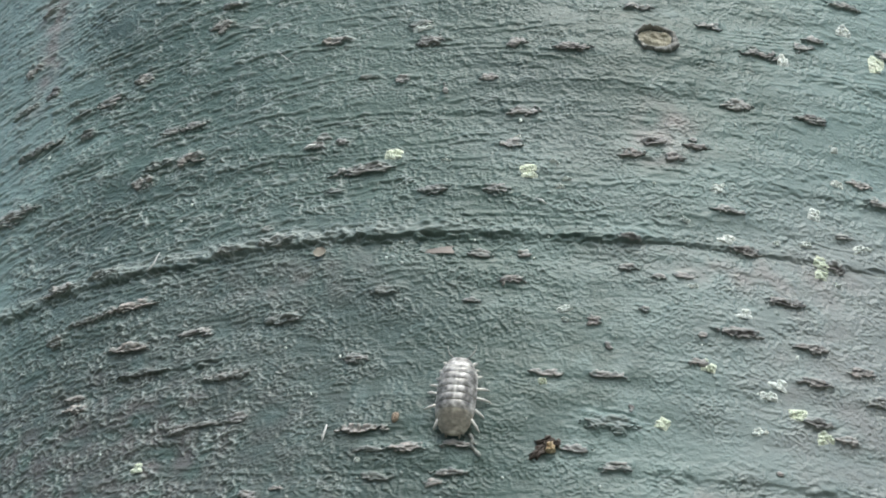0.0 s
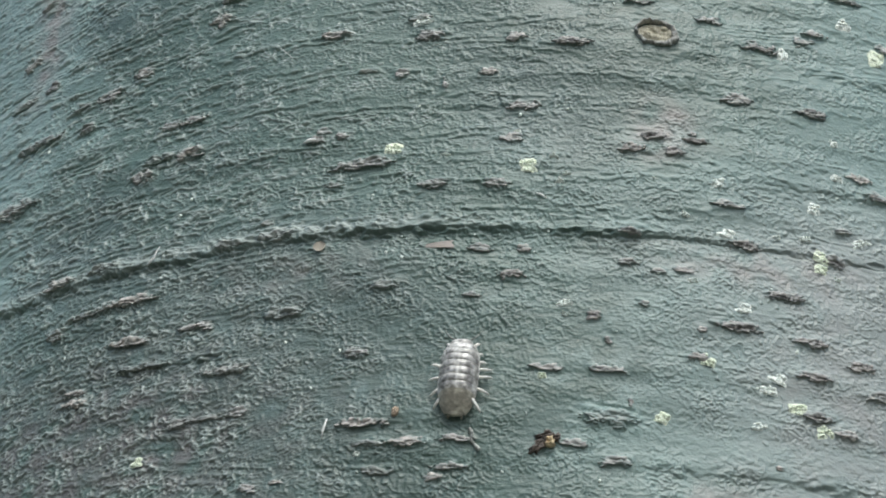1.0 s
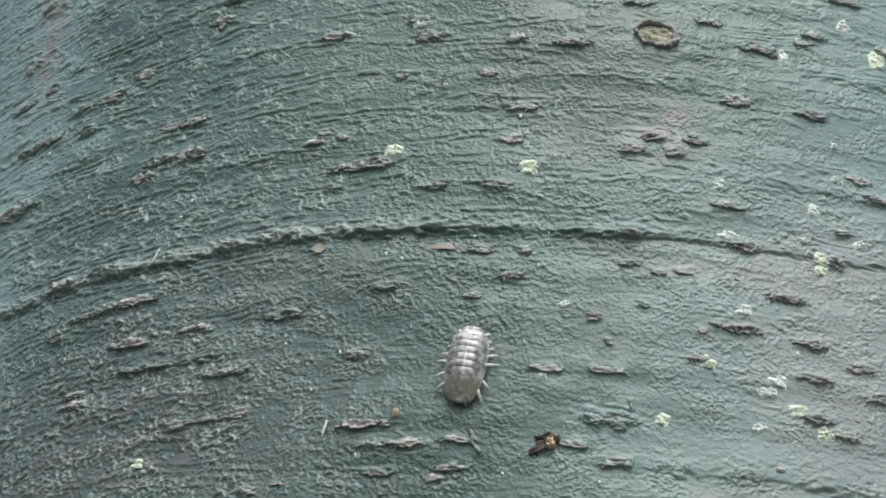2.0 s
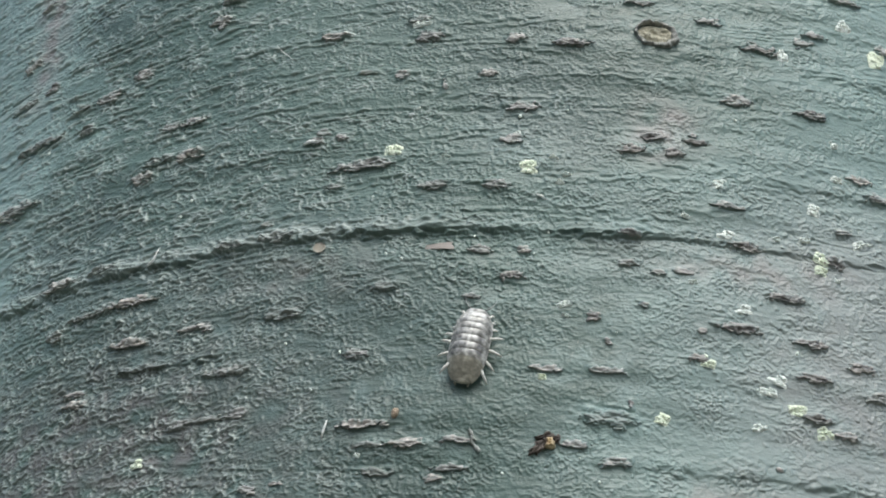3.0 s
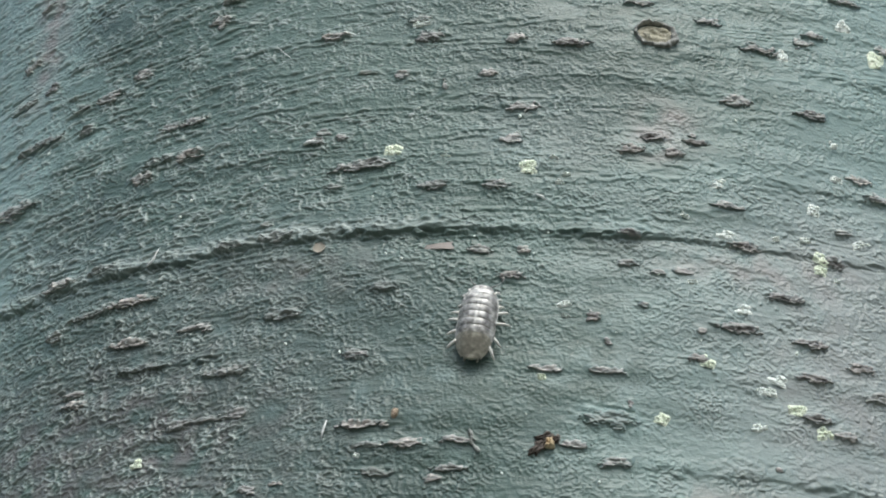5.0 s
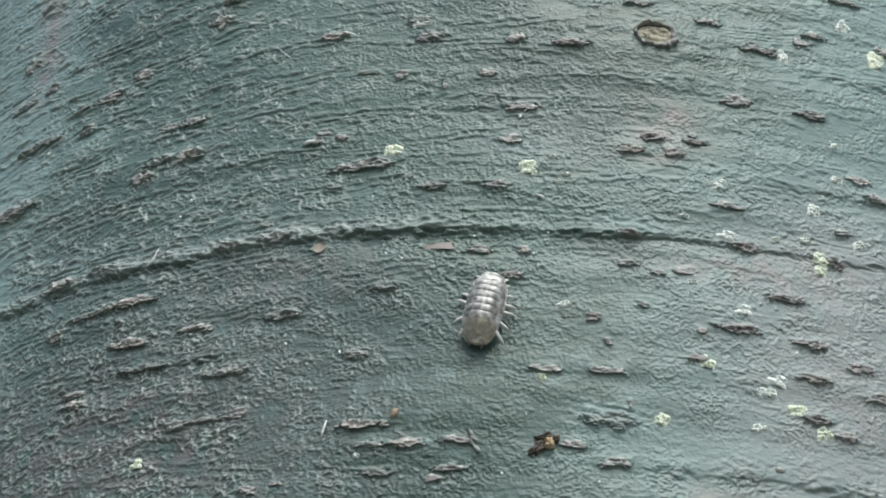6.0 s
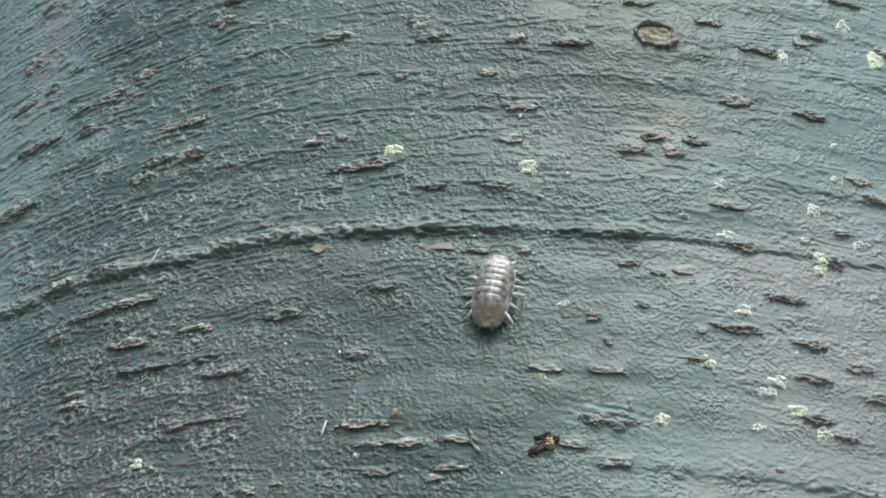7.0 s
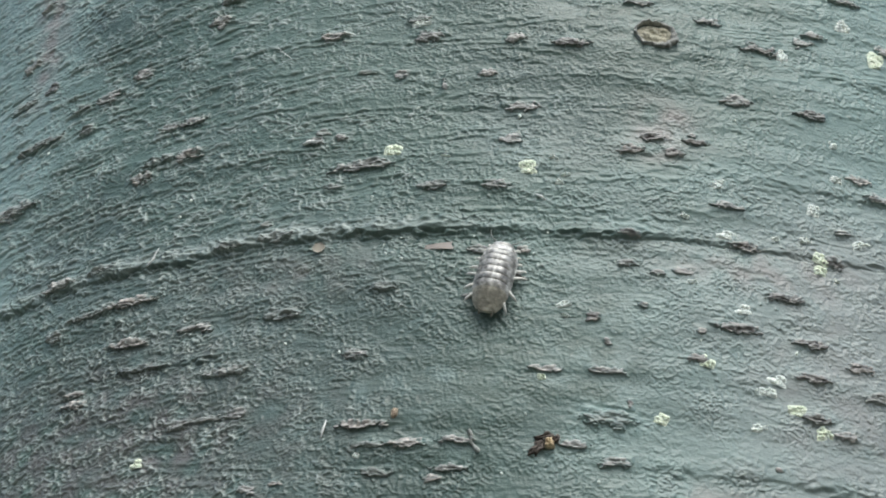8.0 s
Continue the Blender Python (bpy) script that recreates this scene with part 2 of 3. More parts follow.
def on_bark(u, v, lift=0.0, turn=0.0):
    """The pose of a thing that sits on the bark: its z off the bark, its x along the grain, turned by degrees."""
    h = bark_height(u, v) + lift
    at = Vector(bark_xyz(np.float64(u), np.float64(v), h))
    x = (Vector(bark_xyz(np.float64(u + 1), np.float64(v), h)) - Vector(bark_xyz(np.float64(u - 1), np.float64(v), h))).normalized()
    th = u / R
    z = Vector((math.sin(th), -math.cos(th), 0))
    y = z.cross(x).normalized()
    x = y.cross(z)
    m = Matrix((x, y, z)).transposed().to_4x4()
    m.translation = at
    return m @ pose(0, 0, 0, 0, 0, turn)


def grid_mesh(name, xyz, close=False):
    """A mesh from an array of rows and columns of points."""
    nv, nu = xyz.shape[:2]
    me = bpy.data.meshes.new(name)
    me.vertices.add(nv * nu)
    me.vertices.foreach_set("co", xyz.reshape(-1).astype(np.float32))
    i = np.arange(nu if close else nu - 1)
    j = np.arange(nv - 1)[:, None] * nu
    quads = np.stack([j + i, j + (i + 1) % nu, j + nu + (i + 1) % nu, j + nu + i], -1).reshape(-1)
    n = len(quads) // 4
    me.loops.add(4 * n)
    me.loops.foreach_set("vertex_index", quads.astype(np.int32))
    me.polygons.add(n)
    me.polygons.foreach_set("loop_start", np.arange(0, 4 * n, 4, dtype=np.int32))
    me.polygons.foreach_set("use_smooth", np.ones(n, bool))
    me.update(calc_edges=True)
    return me


def point_values(me, name, values):
    me.attributes.new(name, 'FLOAT', 'POINT').data.foreach_set("value", np.asarray(values, np.float32).reshape(-1))


def tree():
    # fine columns where the bark faces the woodlouse, coarser ones round the left flank and the back
    near = int((-104 - U0) / DU)
    cols = np.concatenate([np.arange(0, near, 2), np.arange(near, len(UF))])
    uc = UF[cols]
    low = np.full(len(uc), -42.0)
    top = 52 + 0.09 * np.maximum(0, uc + 33) + 0.43 * np.maximum(0, -33 - uc)
    part_way = np.linspace(0, 1, 930)[:, None]
    fine_v = low + (top - low) * part_way
    edge = smooth(0, 0.03, part_way) * smooth(0, 0.03, 1 - part_way) * smooth(0, 5, uc - U0) * smooth(0, 5, U1 - uc)
    back = np.linspace(0, 1, 61)[1:-1]
    u = np.concatenate([uc, U1 + (U0 + 2 * math.pi * R - U1) * back])
    low = np.concatenate([low, low[-1] + (low[0] - low[-1]) * back])
    top = np.concatenate([top, top[-1] + (top[0] - top[-1]) * back])
    below, above = np.linspace(1, 0, 40)[:-1, None] ** 1.8, np.linspace(0, 1, 36)[1:, None] ** 1.8
    v = np.concatenate([low - (Z0 - 40 + low) * below, low + (top - low) * part_way, top + 2400 * above])
    ug = np.broadcast_to(u, v.shape)
    row = len(below)

    def spread(values, fade=1.0):
        """Carry a field from the even grid to the trunk's own points."""
        out = np.zeros(v.shape)
        fit = np.stack([np.interp(fine_v[:, c], VF, values[:, i]) for c, i in enumerate(cols)], 1)
        out[row:row + 930, :len(cols)] = fit * fade
        return out

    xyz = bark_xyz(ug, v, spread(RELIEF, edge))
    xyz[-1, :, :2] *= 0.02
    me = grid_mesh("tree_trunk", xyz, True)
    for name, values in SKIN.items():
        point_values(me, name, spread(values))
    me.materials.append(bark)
    return tagged(new("tree_trunk", me), "smooth grey-green tree trunk with ringed, finely wrinkled bark", "tree trunk")


SPOTS = []


def lenticel(u, v, long, high, coat="cork"):
    """Note a lenticel, and swell the bark round it."""
    i, j = int((u - U0) / DU), int((v - V0) / DV)
    ni, nj = int(1.6 * long / DU), int(2.6 * high / DV)
    win = (slice(max(j - nj, 0), max(j + nj, 0)), slice(max(i - ni, 0), max(i + ni, 0)))
    du, dv = (UG[win] - u) / (0.60 * long), (VG[win] - v - 0.15 * high) / (0.80 * high)
    hump = np.exp(-du ** 4 - dv ** 2)
    RELIEF[win] += (0.30 if coat == "mossy_cork" else 0.22) * min(1.0, high / 1.1) * hump * (1 + 0.30 * WRINKLE[win])
    CREST[win] = np.maximum(CREST[win], 0.85 * hump * (0.5 + 0.5 * np.tanh(1.5 * WRINKLE[win])))
    SPOTS.append((u, v, long, high, coat))


lenticel(-71.0, 48.2, 4.0, 1.96)
lenticel(-106.3, 48.0, 3.6, 1.94, "dark_cork")
lenticel(-90.8, 40.0, 5.0, 1.76)
lenticel(-84.9, 42.4, 3.9, 1.74)
lenticel(-105.5, 36.0, 10.8, 1.44)
lenticel(-94.2, 34.6, 2.9, 1.74)
lenticel(-77.1, 29.4, 4.0, 1.37)
lenticel(-72.6, 29.3, 4.9, 1.58)
lenticel(-71.9, 22.7, 4.6, 1.86)
lenticel(-77.5, 22.9, 5.8, 1.22, "mossy_cork")
lenticel(-114.1, 57.0, 4.2, 2.09)
lenticel(-113.4, 47.8, 6.5, 1.43, "mossy_cork")
lenticel(-69.3, 52.0, 4.2, 1.12)
lenticel(-113.1, 69.5, 3.6, 1.41)
lenticel(-96.8, 39.8, 5.0, 1.03, "mossy_cork")
lenticel(-49.6, 39.9, 4.5, 1.35)
lenticel(-34.4, 38.0, 4.3, 1.86, "dark_cork")
lenticel(-36.5, 41.4, 3.8, 1.11, "mossy_cork")
lenticel(-21.0, 36.9, 3.3, 1.50)
lenticel(-12.6, 35.9, 5.8, 1.27, "dark_cork")
lenticel(-38.2, 31.1, 2.3, 1.38)
lenticel(-25.1, 30.8, 2.7, 1.05)
lenticel(-31.4, 28.8, 1.0, 1.67)
lenticel(-19.5, 24.7, 5.0, 1.42)
lenticel(-21.0, 18.9, 3.7, 1.28)
lenticel(-50.8, 20.4, 3.1, 1.03)
lenticel(-49.5, 21.9, 2.2, 0.93)
lenticel(-46.6, 20.8, 2.1, 0.92)
lenticel(-43.0, 15.5, 9.5, 1.20)
lenticel(-43.7, 32.0, 2.7, 0.75, "mossy_cork")
lenticel(-2.7, 45.0, 4.7, 1.10)
lenticel(8.3, 42.7, 4.1, 1.20)
lenticel(16.3, 38.6, 5.7, 1.51, "dark_cork")
lenticel(23.4, 41.4, 3.5, 1.53)
lenticel(25.3, 43.1, 4.1, 0.88)
lenticel(30.5, 50.7, 5.2, 1.38)
lenticel(12.5, 28.3, 5.0, 1.64)
lenticel(23.9, 27.8, 4.9, 1.24, "dark_cork")
lenticel(-0.0, 20.2, 3.7, 1.28, "dark_cork")
lenticel(-3.3, 17.7, 4.1, 1.36, "dark_cork")
lenticel(3.0, 17.6, 3.3, 1.17, "dark_cork")
lenticel(6.1, 20.0, 3.7, 0.98, "dark_cork")
lenticel(36.9, 42.8, 3.5, 1.34)
lenticel(-80.3, 20.8, 4.2, 1.78)
lenticel(-108.2, 23.3, 12.2, 2.49)
lenticel(-76.9, -2.0, 8.3, 1.18)
lenticel(-65.7, -8.2, 5.7, 1.11)
lenticel(-52.1, -8.0, 6.3, 1.26, "mossy_cork")
lenticel(-92.1, 4.7, 6.8, 1.2)
lenticel(-84.4, -2.5, 8.0, 0.90, "mossy_cork")
lenticel(-56.4, 6.9, 2.0, 0.78, "mossy_cork")
lenticel(-83.4, 4.9, 5.3, 1.0, "mossy_cork")
lenticel(-31.9, 10.9, 4.5, 1.15)
lenticel(-22.5, 10.6, 3.9, 1.33)
lenticel(-24.2, 0.4, 3.5, 1.09)
lenticel(-18.0, 0.5, 2.2, 1.08)
lenticel(-19.6, -3.8, 3.6, 1.33, "dark_cork")
lenticel(-37.4, -5.4, 4.4, 1.16, "mossy_cork")
lenticel(-24.9, -7.1, 2.5, 1.05)
lenticel(-46.8, 12.2, 3.0, 0.89, "mossy_cork")
lenticel(-54.6, 4.5, 5.8, 1.35, "mossy_cork")
lenticel(-61.8, 4.3, 4.6, 1.17, "mossy_cork")
lenticel(10.9, 9.9, 5.1, 1.13)
lenticel(31.1, 18.1, 4.0, 1.49)
lenticel(34.7, 15.3, 5.8, 1.18)
lenticel(27.8, 8.6, 2.6, 0.94)
lenticel(-3.3, 3.9, 3.5, 1.09, "dark_cork")
lenticel(12.9, 3.8, 4.4, 1.28, "dark_cork")
lenticel(-3.6, -0.9, 3.2, 0.89)
lenticel(0.7, -2.0, 2.4, 0.71)
lenticel(4.3, -1.5, 3.2, 0.89)
lenticel(18.8, -3.6, 5.4, 1.24, "dark_cork")
lenticel(26.2, 3.4, 3.6, 1.29, "dark_cork")
lenticel(11.7, -9.3, 5.9, 1.28, "dark_cork")
lenticel(-1.2, -7.3, 1.6, 1.03)
lenticel(-8.1, -9.6, 1.9, 1.11, "dark_cork")
lenticel(6.6, -10.5, 1.6, 0.85)
lenticel(-76.4, -8.8, 6.4, 1.14)
lenticel(-84.4, -15.1, 3.9, 0.94)
lenticel(-84.0, -16.8, 4.3, 1.31)
lenticel(-59.4, -16.0, 7.5, 1.06, "mossy_cork")
lenticel(-65.6, -23.1, 4.4, 1.20, "mossy_cork")
lenticel(-56.7, -22.5, 2.9, 1.18)
lenticel(-61.0, -22.9, 5.2, 0.77, "mossy_cork")
lenticel(-90.6, -4.4, 3.7, 1.32, "mossy_cork")
lenticel(-53.2, -34.1, 2.7, 0.95)
lenticel(-49.4, -33.5, 1.9, 0.63)
lenticel(-73.5, -13.4, 8.5, 0.55, "mossy_cork")
lenticel(-40.5, -15.1, 3.7, 1.28)
lenticel(-14.3, -17.7, 4.5, 0.82)
lenticel(-6.0, -17.5, 4.8, 0.82)
lenticel(-38.5, -25.8, 7.1, 0.97)
lenticel(-32.1, -28.7, 5.0, 1.02)
lenticel(-37.4, -28.8, 4.6, 0.71, "mossy_cork")
lenticel(-25.4, -28.2, 4.9, 0.71)
lenticel(-26.2, -31.9, 4.7, 0.77)
lenticel(-28.3, -33.3, 2.4, 1.00)
lenticel(-35.9, -32.5, 4.7, 1.01, "mossy_cork")
lenticel(-10.2, -28.1, 4.0, 0.93)
lenticel(-5.5, -24.2, 7.1, 2.1, "mossy_cork")
lenticel(6.2, -14.6, 3.1, 1.08, "dark_cork")
lenticel(22.0, -10.1, 5.2, 1.29, "dark_cork")
lenticel(22.3, -15.2, 5.1, 1.09, "dark_cork")
lenticel(29.0, -12.6, 4.0, 1.19, "dark_cork")
lenticel(22.4, -20.9, 4.4, 1.05, "dark_cork")
lenticel(26.3, -22.7, 3.2, 0.97)
lenticel(-4.5, -30.2, 4.4, 1.23)
lenticel(31.2, -16.6, 3.8, 1.00)
lenticel(-6.1, -13.2, 1.1, 0.75, "dark_cork")
lenticel(-2.9, -22.0, 0.7, 0.64, "dark_cork")
lenticel(16.9, -28.8, 1.2, 0.54, "dark_cork")
lenticel(5.7, 21.2, 1.3, 0.59)

# ---- colour of the bark: worn crests, stains, darker green, weathering, painted glints and sheen ----
SKIN = {}
blot = np.clip(0.75 + 0.35 * field(6, 5, 31), 0, 1.4)
stain = (0.8 * dent(2, 23, 4.5, 3.6) + 0.7 * dent(0, 18.5, 5, 2.2) + 1.0 * dent(-110, 60, 3.4, 13) + 0.9 * dent(-113, 76, 3.4, 10)
         + 0.5 * dent(12, 0.5, 16, 3.0) + 0.2 * dent(24, -16, 14, 18) + 0.4 * dent(10, -35, 8, 4) + 0.3 * dent(-50, -2, 14, 4) + 0.25 * dent(-76, -26, 30, 16))
# paler weathered right, part of its brightness painted; far-left sky sheen painted in
weathered_lit = -0.45 * dent(4, 32, 26, 16) - 0.40 * dent(6, -35, 22, 5) + 0.35 * dent(-3, -25, 8, 5) + smooth(-36, 28, UG - 0.12 * VG + 8 * field(22, 9, 32)) + 0.45 * dent(34, -24, 16, 18) + 0.9 * (1 - smooth(-118, -96, UG)) + 1.15 * (1 - smooth(-116, -82, UG + 5 * field(16, 8, 33))) * smooth(-30, 30, VG)
# highlights painted on wrinkle crests, ridge lip and flank terraces, over pale wear
SKIN["worn_glint"] = np.clip(0.50 * np.clip(CREST, 0, 1.5) ** 2.5 * (1 + 1.5 * (1 - smooth(-60, -25, UG))) + LIP + 0.60 * EDGE * FLANK, 0, 1)
SKIN["stain"] = np.clip(stain * blot, 0, 0.85)
# areas of darker, greener bark
dark_green = 0.6 * dent(-88, 52, 11, 15) + 0.6 * dent(-26, -21, 15, 11) + 1.5 * dent(-66, -26, 32, 18) + 0.25 * dent(-18, -36, 10, 7) + 0.9 * dent(-13, -14, 12, 10) + 0.15 * dent(-30, -32, 12, 8) + 0.75 * dent(-12, 36, 16, 8) + 0.6 * dent(4, 44, 16, 7) + 0.5 * dent(2, 31, 18, 8)
SKIN["dark_green"] = np.clip(dark_green * blot, 0, 0.85)
# paler grey at the lower right, its glossy streak put into the colour
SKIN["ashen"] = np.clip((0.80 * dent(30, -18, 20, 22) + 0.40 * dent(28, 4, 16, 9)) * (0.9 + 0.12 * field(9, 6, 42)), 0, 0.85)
SKIN["slate"] = np.clip((0.85 * dent(-80, -26, 32, 16) + 0.4 * dent(-95, 14, 18, 10)) * blot, 0, 0.9)
SKIN["weathered_lit"] = np.clip(weathered_lit, 0, 1.7)

trunk = tree()


def part(name, me, material, parent, m=None, label=""):
    """One mesh under a thing or under a part."""
    if material is not None and not me.materials:
        me.materials.append(material)
    ob = new(name, me)
    ob.parent = parent
    if m is not None:
        ob.matrix_basis = m
    return tagged(ob, label)


def sized(m, x, y, z):
    return m @ Matrix.Diagonal((x * MM, y * MM, z * MM, 1))


def blob(name, seed, rings=9, seg=30, ragged=0.22, crack=0.0, lobes=0.0, droop=0.0, lump=0.25, blunt=1.0, aspect=1.0, flat=2.6):
    """A ragged low mound of half-width 1 and height 1, sunk at its rim."""
    rng = np.random.default_rng(seed)
    ph = np.linspace(0, 2 * np.pi, seg, endpoint=False)
    edge = np.ones(seg)
    for k in range(2, 9):
        edge += ragged * rng.normal() / k ** 0.7 * np.cos(k * ph + rng.uniform(0, 6.3)) * 0.6
    edge += lobes * rng.uniform(-1, 1, seg)
    t = np.linspace(0, 1, rings)
    t = np.concatenate([t, [1.02]])
    x = t[:, None] * (edge * np.sign(np.cos(ph)) * np.abs(np.cos(ph)) ** blunt)[None, :]
    y = t[:, None] * (edge * np.sign(np.sin(ph)) * np.abs(np.sin(ph)) ** blunt)[None, :]
    z = np.sqrt(np.clip(1 - t[:, None] ** flat, 0, 1)) * np.ones(seg)[None, :]
    rough = np.array([[noise.noise(Vector((2 * aspect * a, 2 * b, seed * 7.3))) + 0.6 * noise.noise(Vector((5 * aspect * a, 5 * b, seed * 3.1))) for a, b in zip(p, q)] for p, q in zip(x, y)])
    z = z * (1 + 1.6 * lump * rough)
    if crack:
        mid = 0.18 * np.sin(2.5 * x + seed)
        z = z * (1 - crack * np.exp(-((y - mid) / 0.20) ** 2) * np.clip(1.1 - x ** 2, 0, 1))
    y = y - droop * np.maximum(z, 0)
    z[-1] = -0.8
    z[0] = z[0].mean()
    return grid_mesh(name, np.stack([x, y, z], -1)[:, ::-1], True)


ground = grid_mesh("ground", np.stack(np.meshgrid(np.linspace(-900, 900, 60) ** 3 / 900 ** 2, np.linspace(-900, 900, 60) ** 3 / 900 ** 2) + [np.zeros((60, 60))], -1))
ground.materials.append(soil)
tagged(new("ground", ground), "bare brown soil under the tree", "ground", kind="structure")

# ---- corky lenticels, parts of the trunk ----


LAMINA = field(3.2, 0.42, 61, 0.5)
TORN = field(1.1, 0.7, 62, 0.6)
CRUMB = field(0.55, 0.4, 63, 0.5)
BEND = field(4.0, 2.2, 64, 0.5)


def lenticel_mesh(u, v, long, high, up, kind, seed):
    """A corky lip grown out of the bark: laminae along the grain, a split between them, a torn overhanging lower edge."""
    rng = np.random.default_rng(seed)
    a, b = 0.52 * long, 0.56 * high
    x, y = np.meshgrid(np.linspace(-1.45 * a, 1.45 * a, int(np.clip(21 * a, 18, 80))), np.linspace(-1.7 * b, 1.8 * b, int(np.clip(38 * b, 16, 54))))
    off = rng.uniform(-30, 30, 2)
    at = (np.clip(u + off[0], -100, 36) + x, np.clip(v + off[1], -36, 60) + y)
    lam, torn, crumb, bend = (sample(f, *at) for f in (LAMINA, TORN, CRUMB, BEND))
    tilt = rng.uniform(-0.05, 0.05)
    yy = y - tilt * x + 0.22 * b * bend
    r = np.sqrt((np.abs(x) / a) ** 2.4 + (np.abs(yy) / b) ** 2) + 0.17 * torn + 0.07 * crumb
    body = 1 - smooth(0.25, 1.25, r) * (yy >= 0) - smooth(0.80, 1.06, r) * (yy < 0)
    mid = rng.uniform(-0.25, 0.25) * b + 0.15 * b * torn
    crack = np.exp(-((yy - mid) / (0.15 * b + 0.05)) ** 2) * smooth(1.0, 0.55, np.abs(x / a + 0.15 * bend)) * rng.uniform(0.55, 1.0)
    h = up * body * (0.78 + 0.10 * np.tanh(1.4 * lam) + 0.09 * torn + 0.06 * crumb) * (1 - 0.42 * crack)
    y = y - 0.55 * np.maximum(h, 0) * (yy < 0.4 * b)
    lift = h - 0.22 * smooth(0.85, 1.3, r) + 0.015
    uu, vv = u + x, v + y
    me = grid_mesh("lenticel", bark_xyz(uu, vv, sample(RELIEF, uu, vv) + lift))
    for name, values in SKIN.items():
        point_values(me, name, sample(values, uu, vv))
    full = {"cork": 0.95, "dark_cork": 0.88, "mossy_cork": 0.42}[kind] * (0.9 if u < -55 else 1.0)
    point_values(me, "cork", np.clip(full * smooth(0.25, 0.85, body) * (0.80 + 0.30 * lam), 0, 1))
    point_values(me, "split", np.clip({"cork": 0.55, "dark_cork": 0.85, "mossy_cork": 0.2}[kind] * crack * body + (kind == "dark_cork") * (0.32 + 0.25 * smooth(0.2, 1.2, -lam)) * body, 0, 0.9))
    me.materials.append(bark)
    return me


for count, (u, v, long, high, kind) in enumerate(SPOTS):
    up = (1.0 + 0.2 * float(smooth(-35, -75, np.float64(u)))) * (0.75 if kind == "mossy_cork" else 1.0) * min(0.62, 0.28 + 0.05 * long) * (0.85 + 0.3 * ((count * 37) % 10) / 10)
    part("lenticel", lenticel_mesh(u, v, long, high, up, kind, 300 + count), None, trunk, None, {"cork": "split pinkish-grey corky lenticel", "dark_cork": "dark split corky lenticel", "mossy_cork": "low weathered grey lenticel"}[kind])
count = 0

# ---- small growths and litter that sit on the bark ----
def crust(seed, n=44):
    """A lichen: lobed scales grown into one crust, of half-width 1 and height 1, its thin skirt sunk in the bark."""
    rng = np.random.default_rng(seed)
    x, y = np.meshgrid(np.linspace(-1.35, 1.35, n), np.linspace(-1.35, 1.35, n))
    wx = np.array([[noise.noise(Vector((3 * a, 3 * b, seed))) for a, b in zip(p, q)] for p, q in zip(x, y)])
    wy = np.array([[noise.noise(Vector((3 * a, 3 * b, seed + 40))) for a, b in zip(p, q)] for p, q in zip(x, y)])
    gx, gy = x + 0.22 * wx, y + 0.22 * wy
    h = np.full(x.shape, -9.0)
    for k in range(13):
        way, far = rng.uniform(0, 6.3), 1.05 * rng.uniform(0, 1) ** 0.6
        r = rng.uniform(0.14, 0.34)
        d = np.hypot((gx - far * math.cos(way)) / rng.uniform(0.7, 1.3), gy - far * math.sin(way)) / r
        tall = rng.uniform(0.5, 1.0)
        h = np.maximum(h, np.where(d < 1, tall * np.sqrt(np.clip(1 - d ** 3, 0, 1)) * (0.75 + 0.25 * d), -1.6 * r * (d - 1)))
    h += 0.25 * np.abs(wx) * (h > 0)
    me = grid_mesh("lichen", np.stack([x, y, np.maximum(h, -1.1)], -1))
    bm = bmesh.new()
    bm.from_mesh(me)
    bmesh.ops.delete(bm, geom=[f for f in bm.faces if max(v.co.z for v in f.verts) < -0.9], context='FACES')
    bm.to_mesh(me)
    bm.free()
    return me


LICHENS = {}
for mat in (lichen_yellow, lichen_pale):
    LICHENS[mat.name] = [crust(170 + k) for k in range(8)]
    for me in LICHENS[mat.name]:
        me.materials.append(mat)
LICHEN_LABEL = {"lichen_yellow": "small crust of yellow-green lichen on the bark", "lichen_pale": "small crust of whitish lichen on the bark"}


def lichen(u, v, long, high, mat):
    global count
    count += 1
    ob = new("lichen", LICHENS[mat.name][count % 8])
    ob.matrix_basis = sized(on_bark(u, v, 0.15, (count * 47) % 40 - 20), long * 0.45, high * 0.46, 0.26)
    tagged(ob, LICHEN_LABEL[mat.name], "lichen", "lichen crusts on the trunk")


lichen(-38.3, 17.6, 2.23, 1.60, lichen_yellow)
lichen(-18.1, 13.7, 2.3, 1.9, lichen_yellow)
lichen(-13.5, 11.3, 1.14, 0.76, lichen_pale)
lichen(-12.6, 12.6, 1.14, 0.57, lichen_pale)
lichen(9.4, 13.3, 2.16, 1.34, lichen_pale)
lichen(4.4, 7.5, 1.30, 0.83, lichen_pale)
lichen(23.7, 11.5, 1.73, 1.53, lichen_pale)
lichen(10.4, 5.2, 2.29, 1.29, lichen_pale)
lichen(22.1, 6.3, 1.53, 0.74, lichen_pale)
lichen(17.9, 5.8, 1.00, 0.74, lichen_pale)
lichen(30.8, 7.1, 2.64, 1.13, lichen_pale)
lichen(24.5, 3.6, 2.21, 1.47, lichen_yellow)
lichen(24.4, 1.8, 1.86, 1.27, lichen_yellow)
lichen(26.6, 0.6, 1.02, 0.73, lichen_pale)
lichen(5.5, -3.1, 1.43, 0.62, lichen_pale)
lichen(12.4, -6.5, 2.07, 1.30, lichen_pale)
lichen(-12.2, -7.9, 1.86, 0.86, lichen_pale)
lichen(-12.0, -9.6, 0.93, 0.51, lichen_pale)
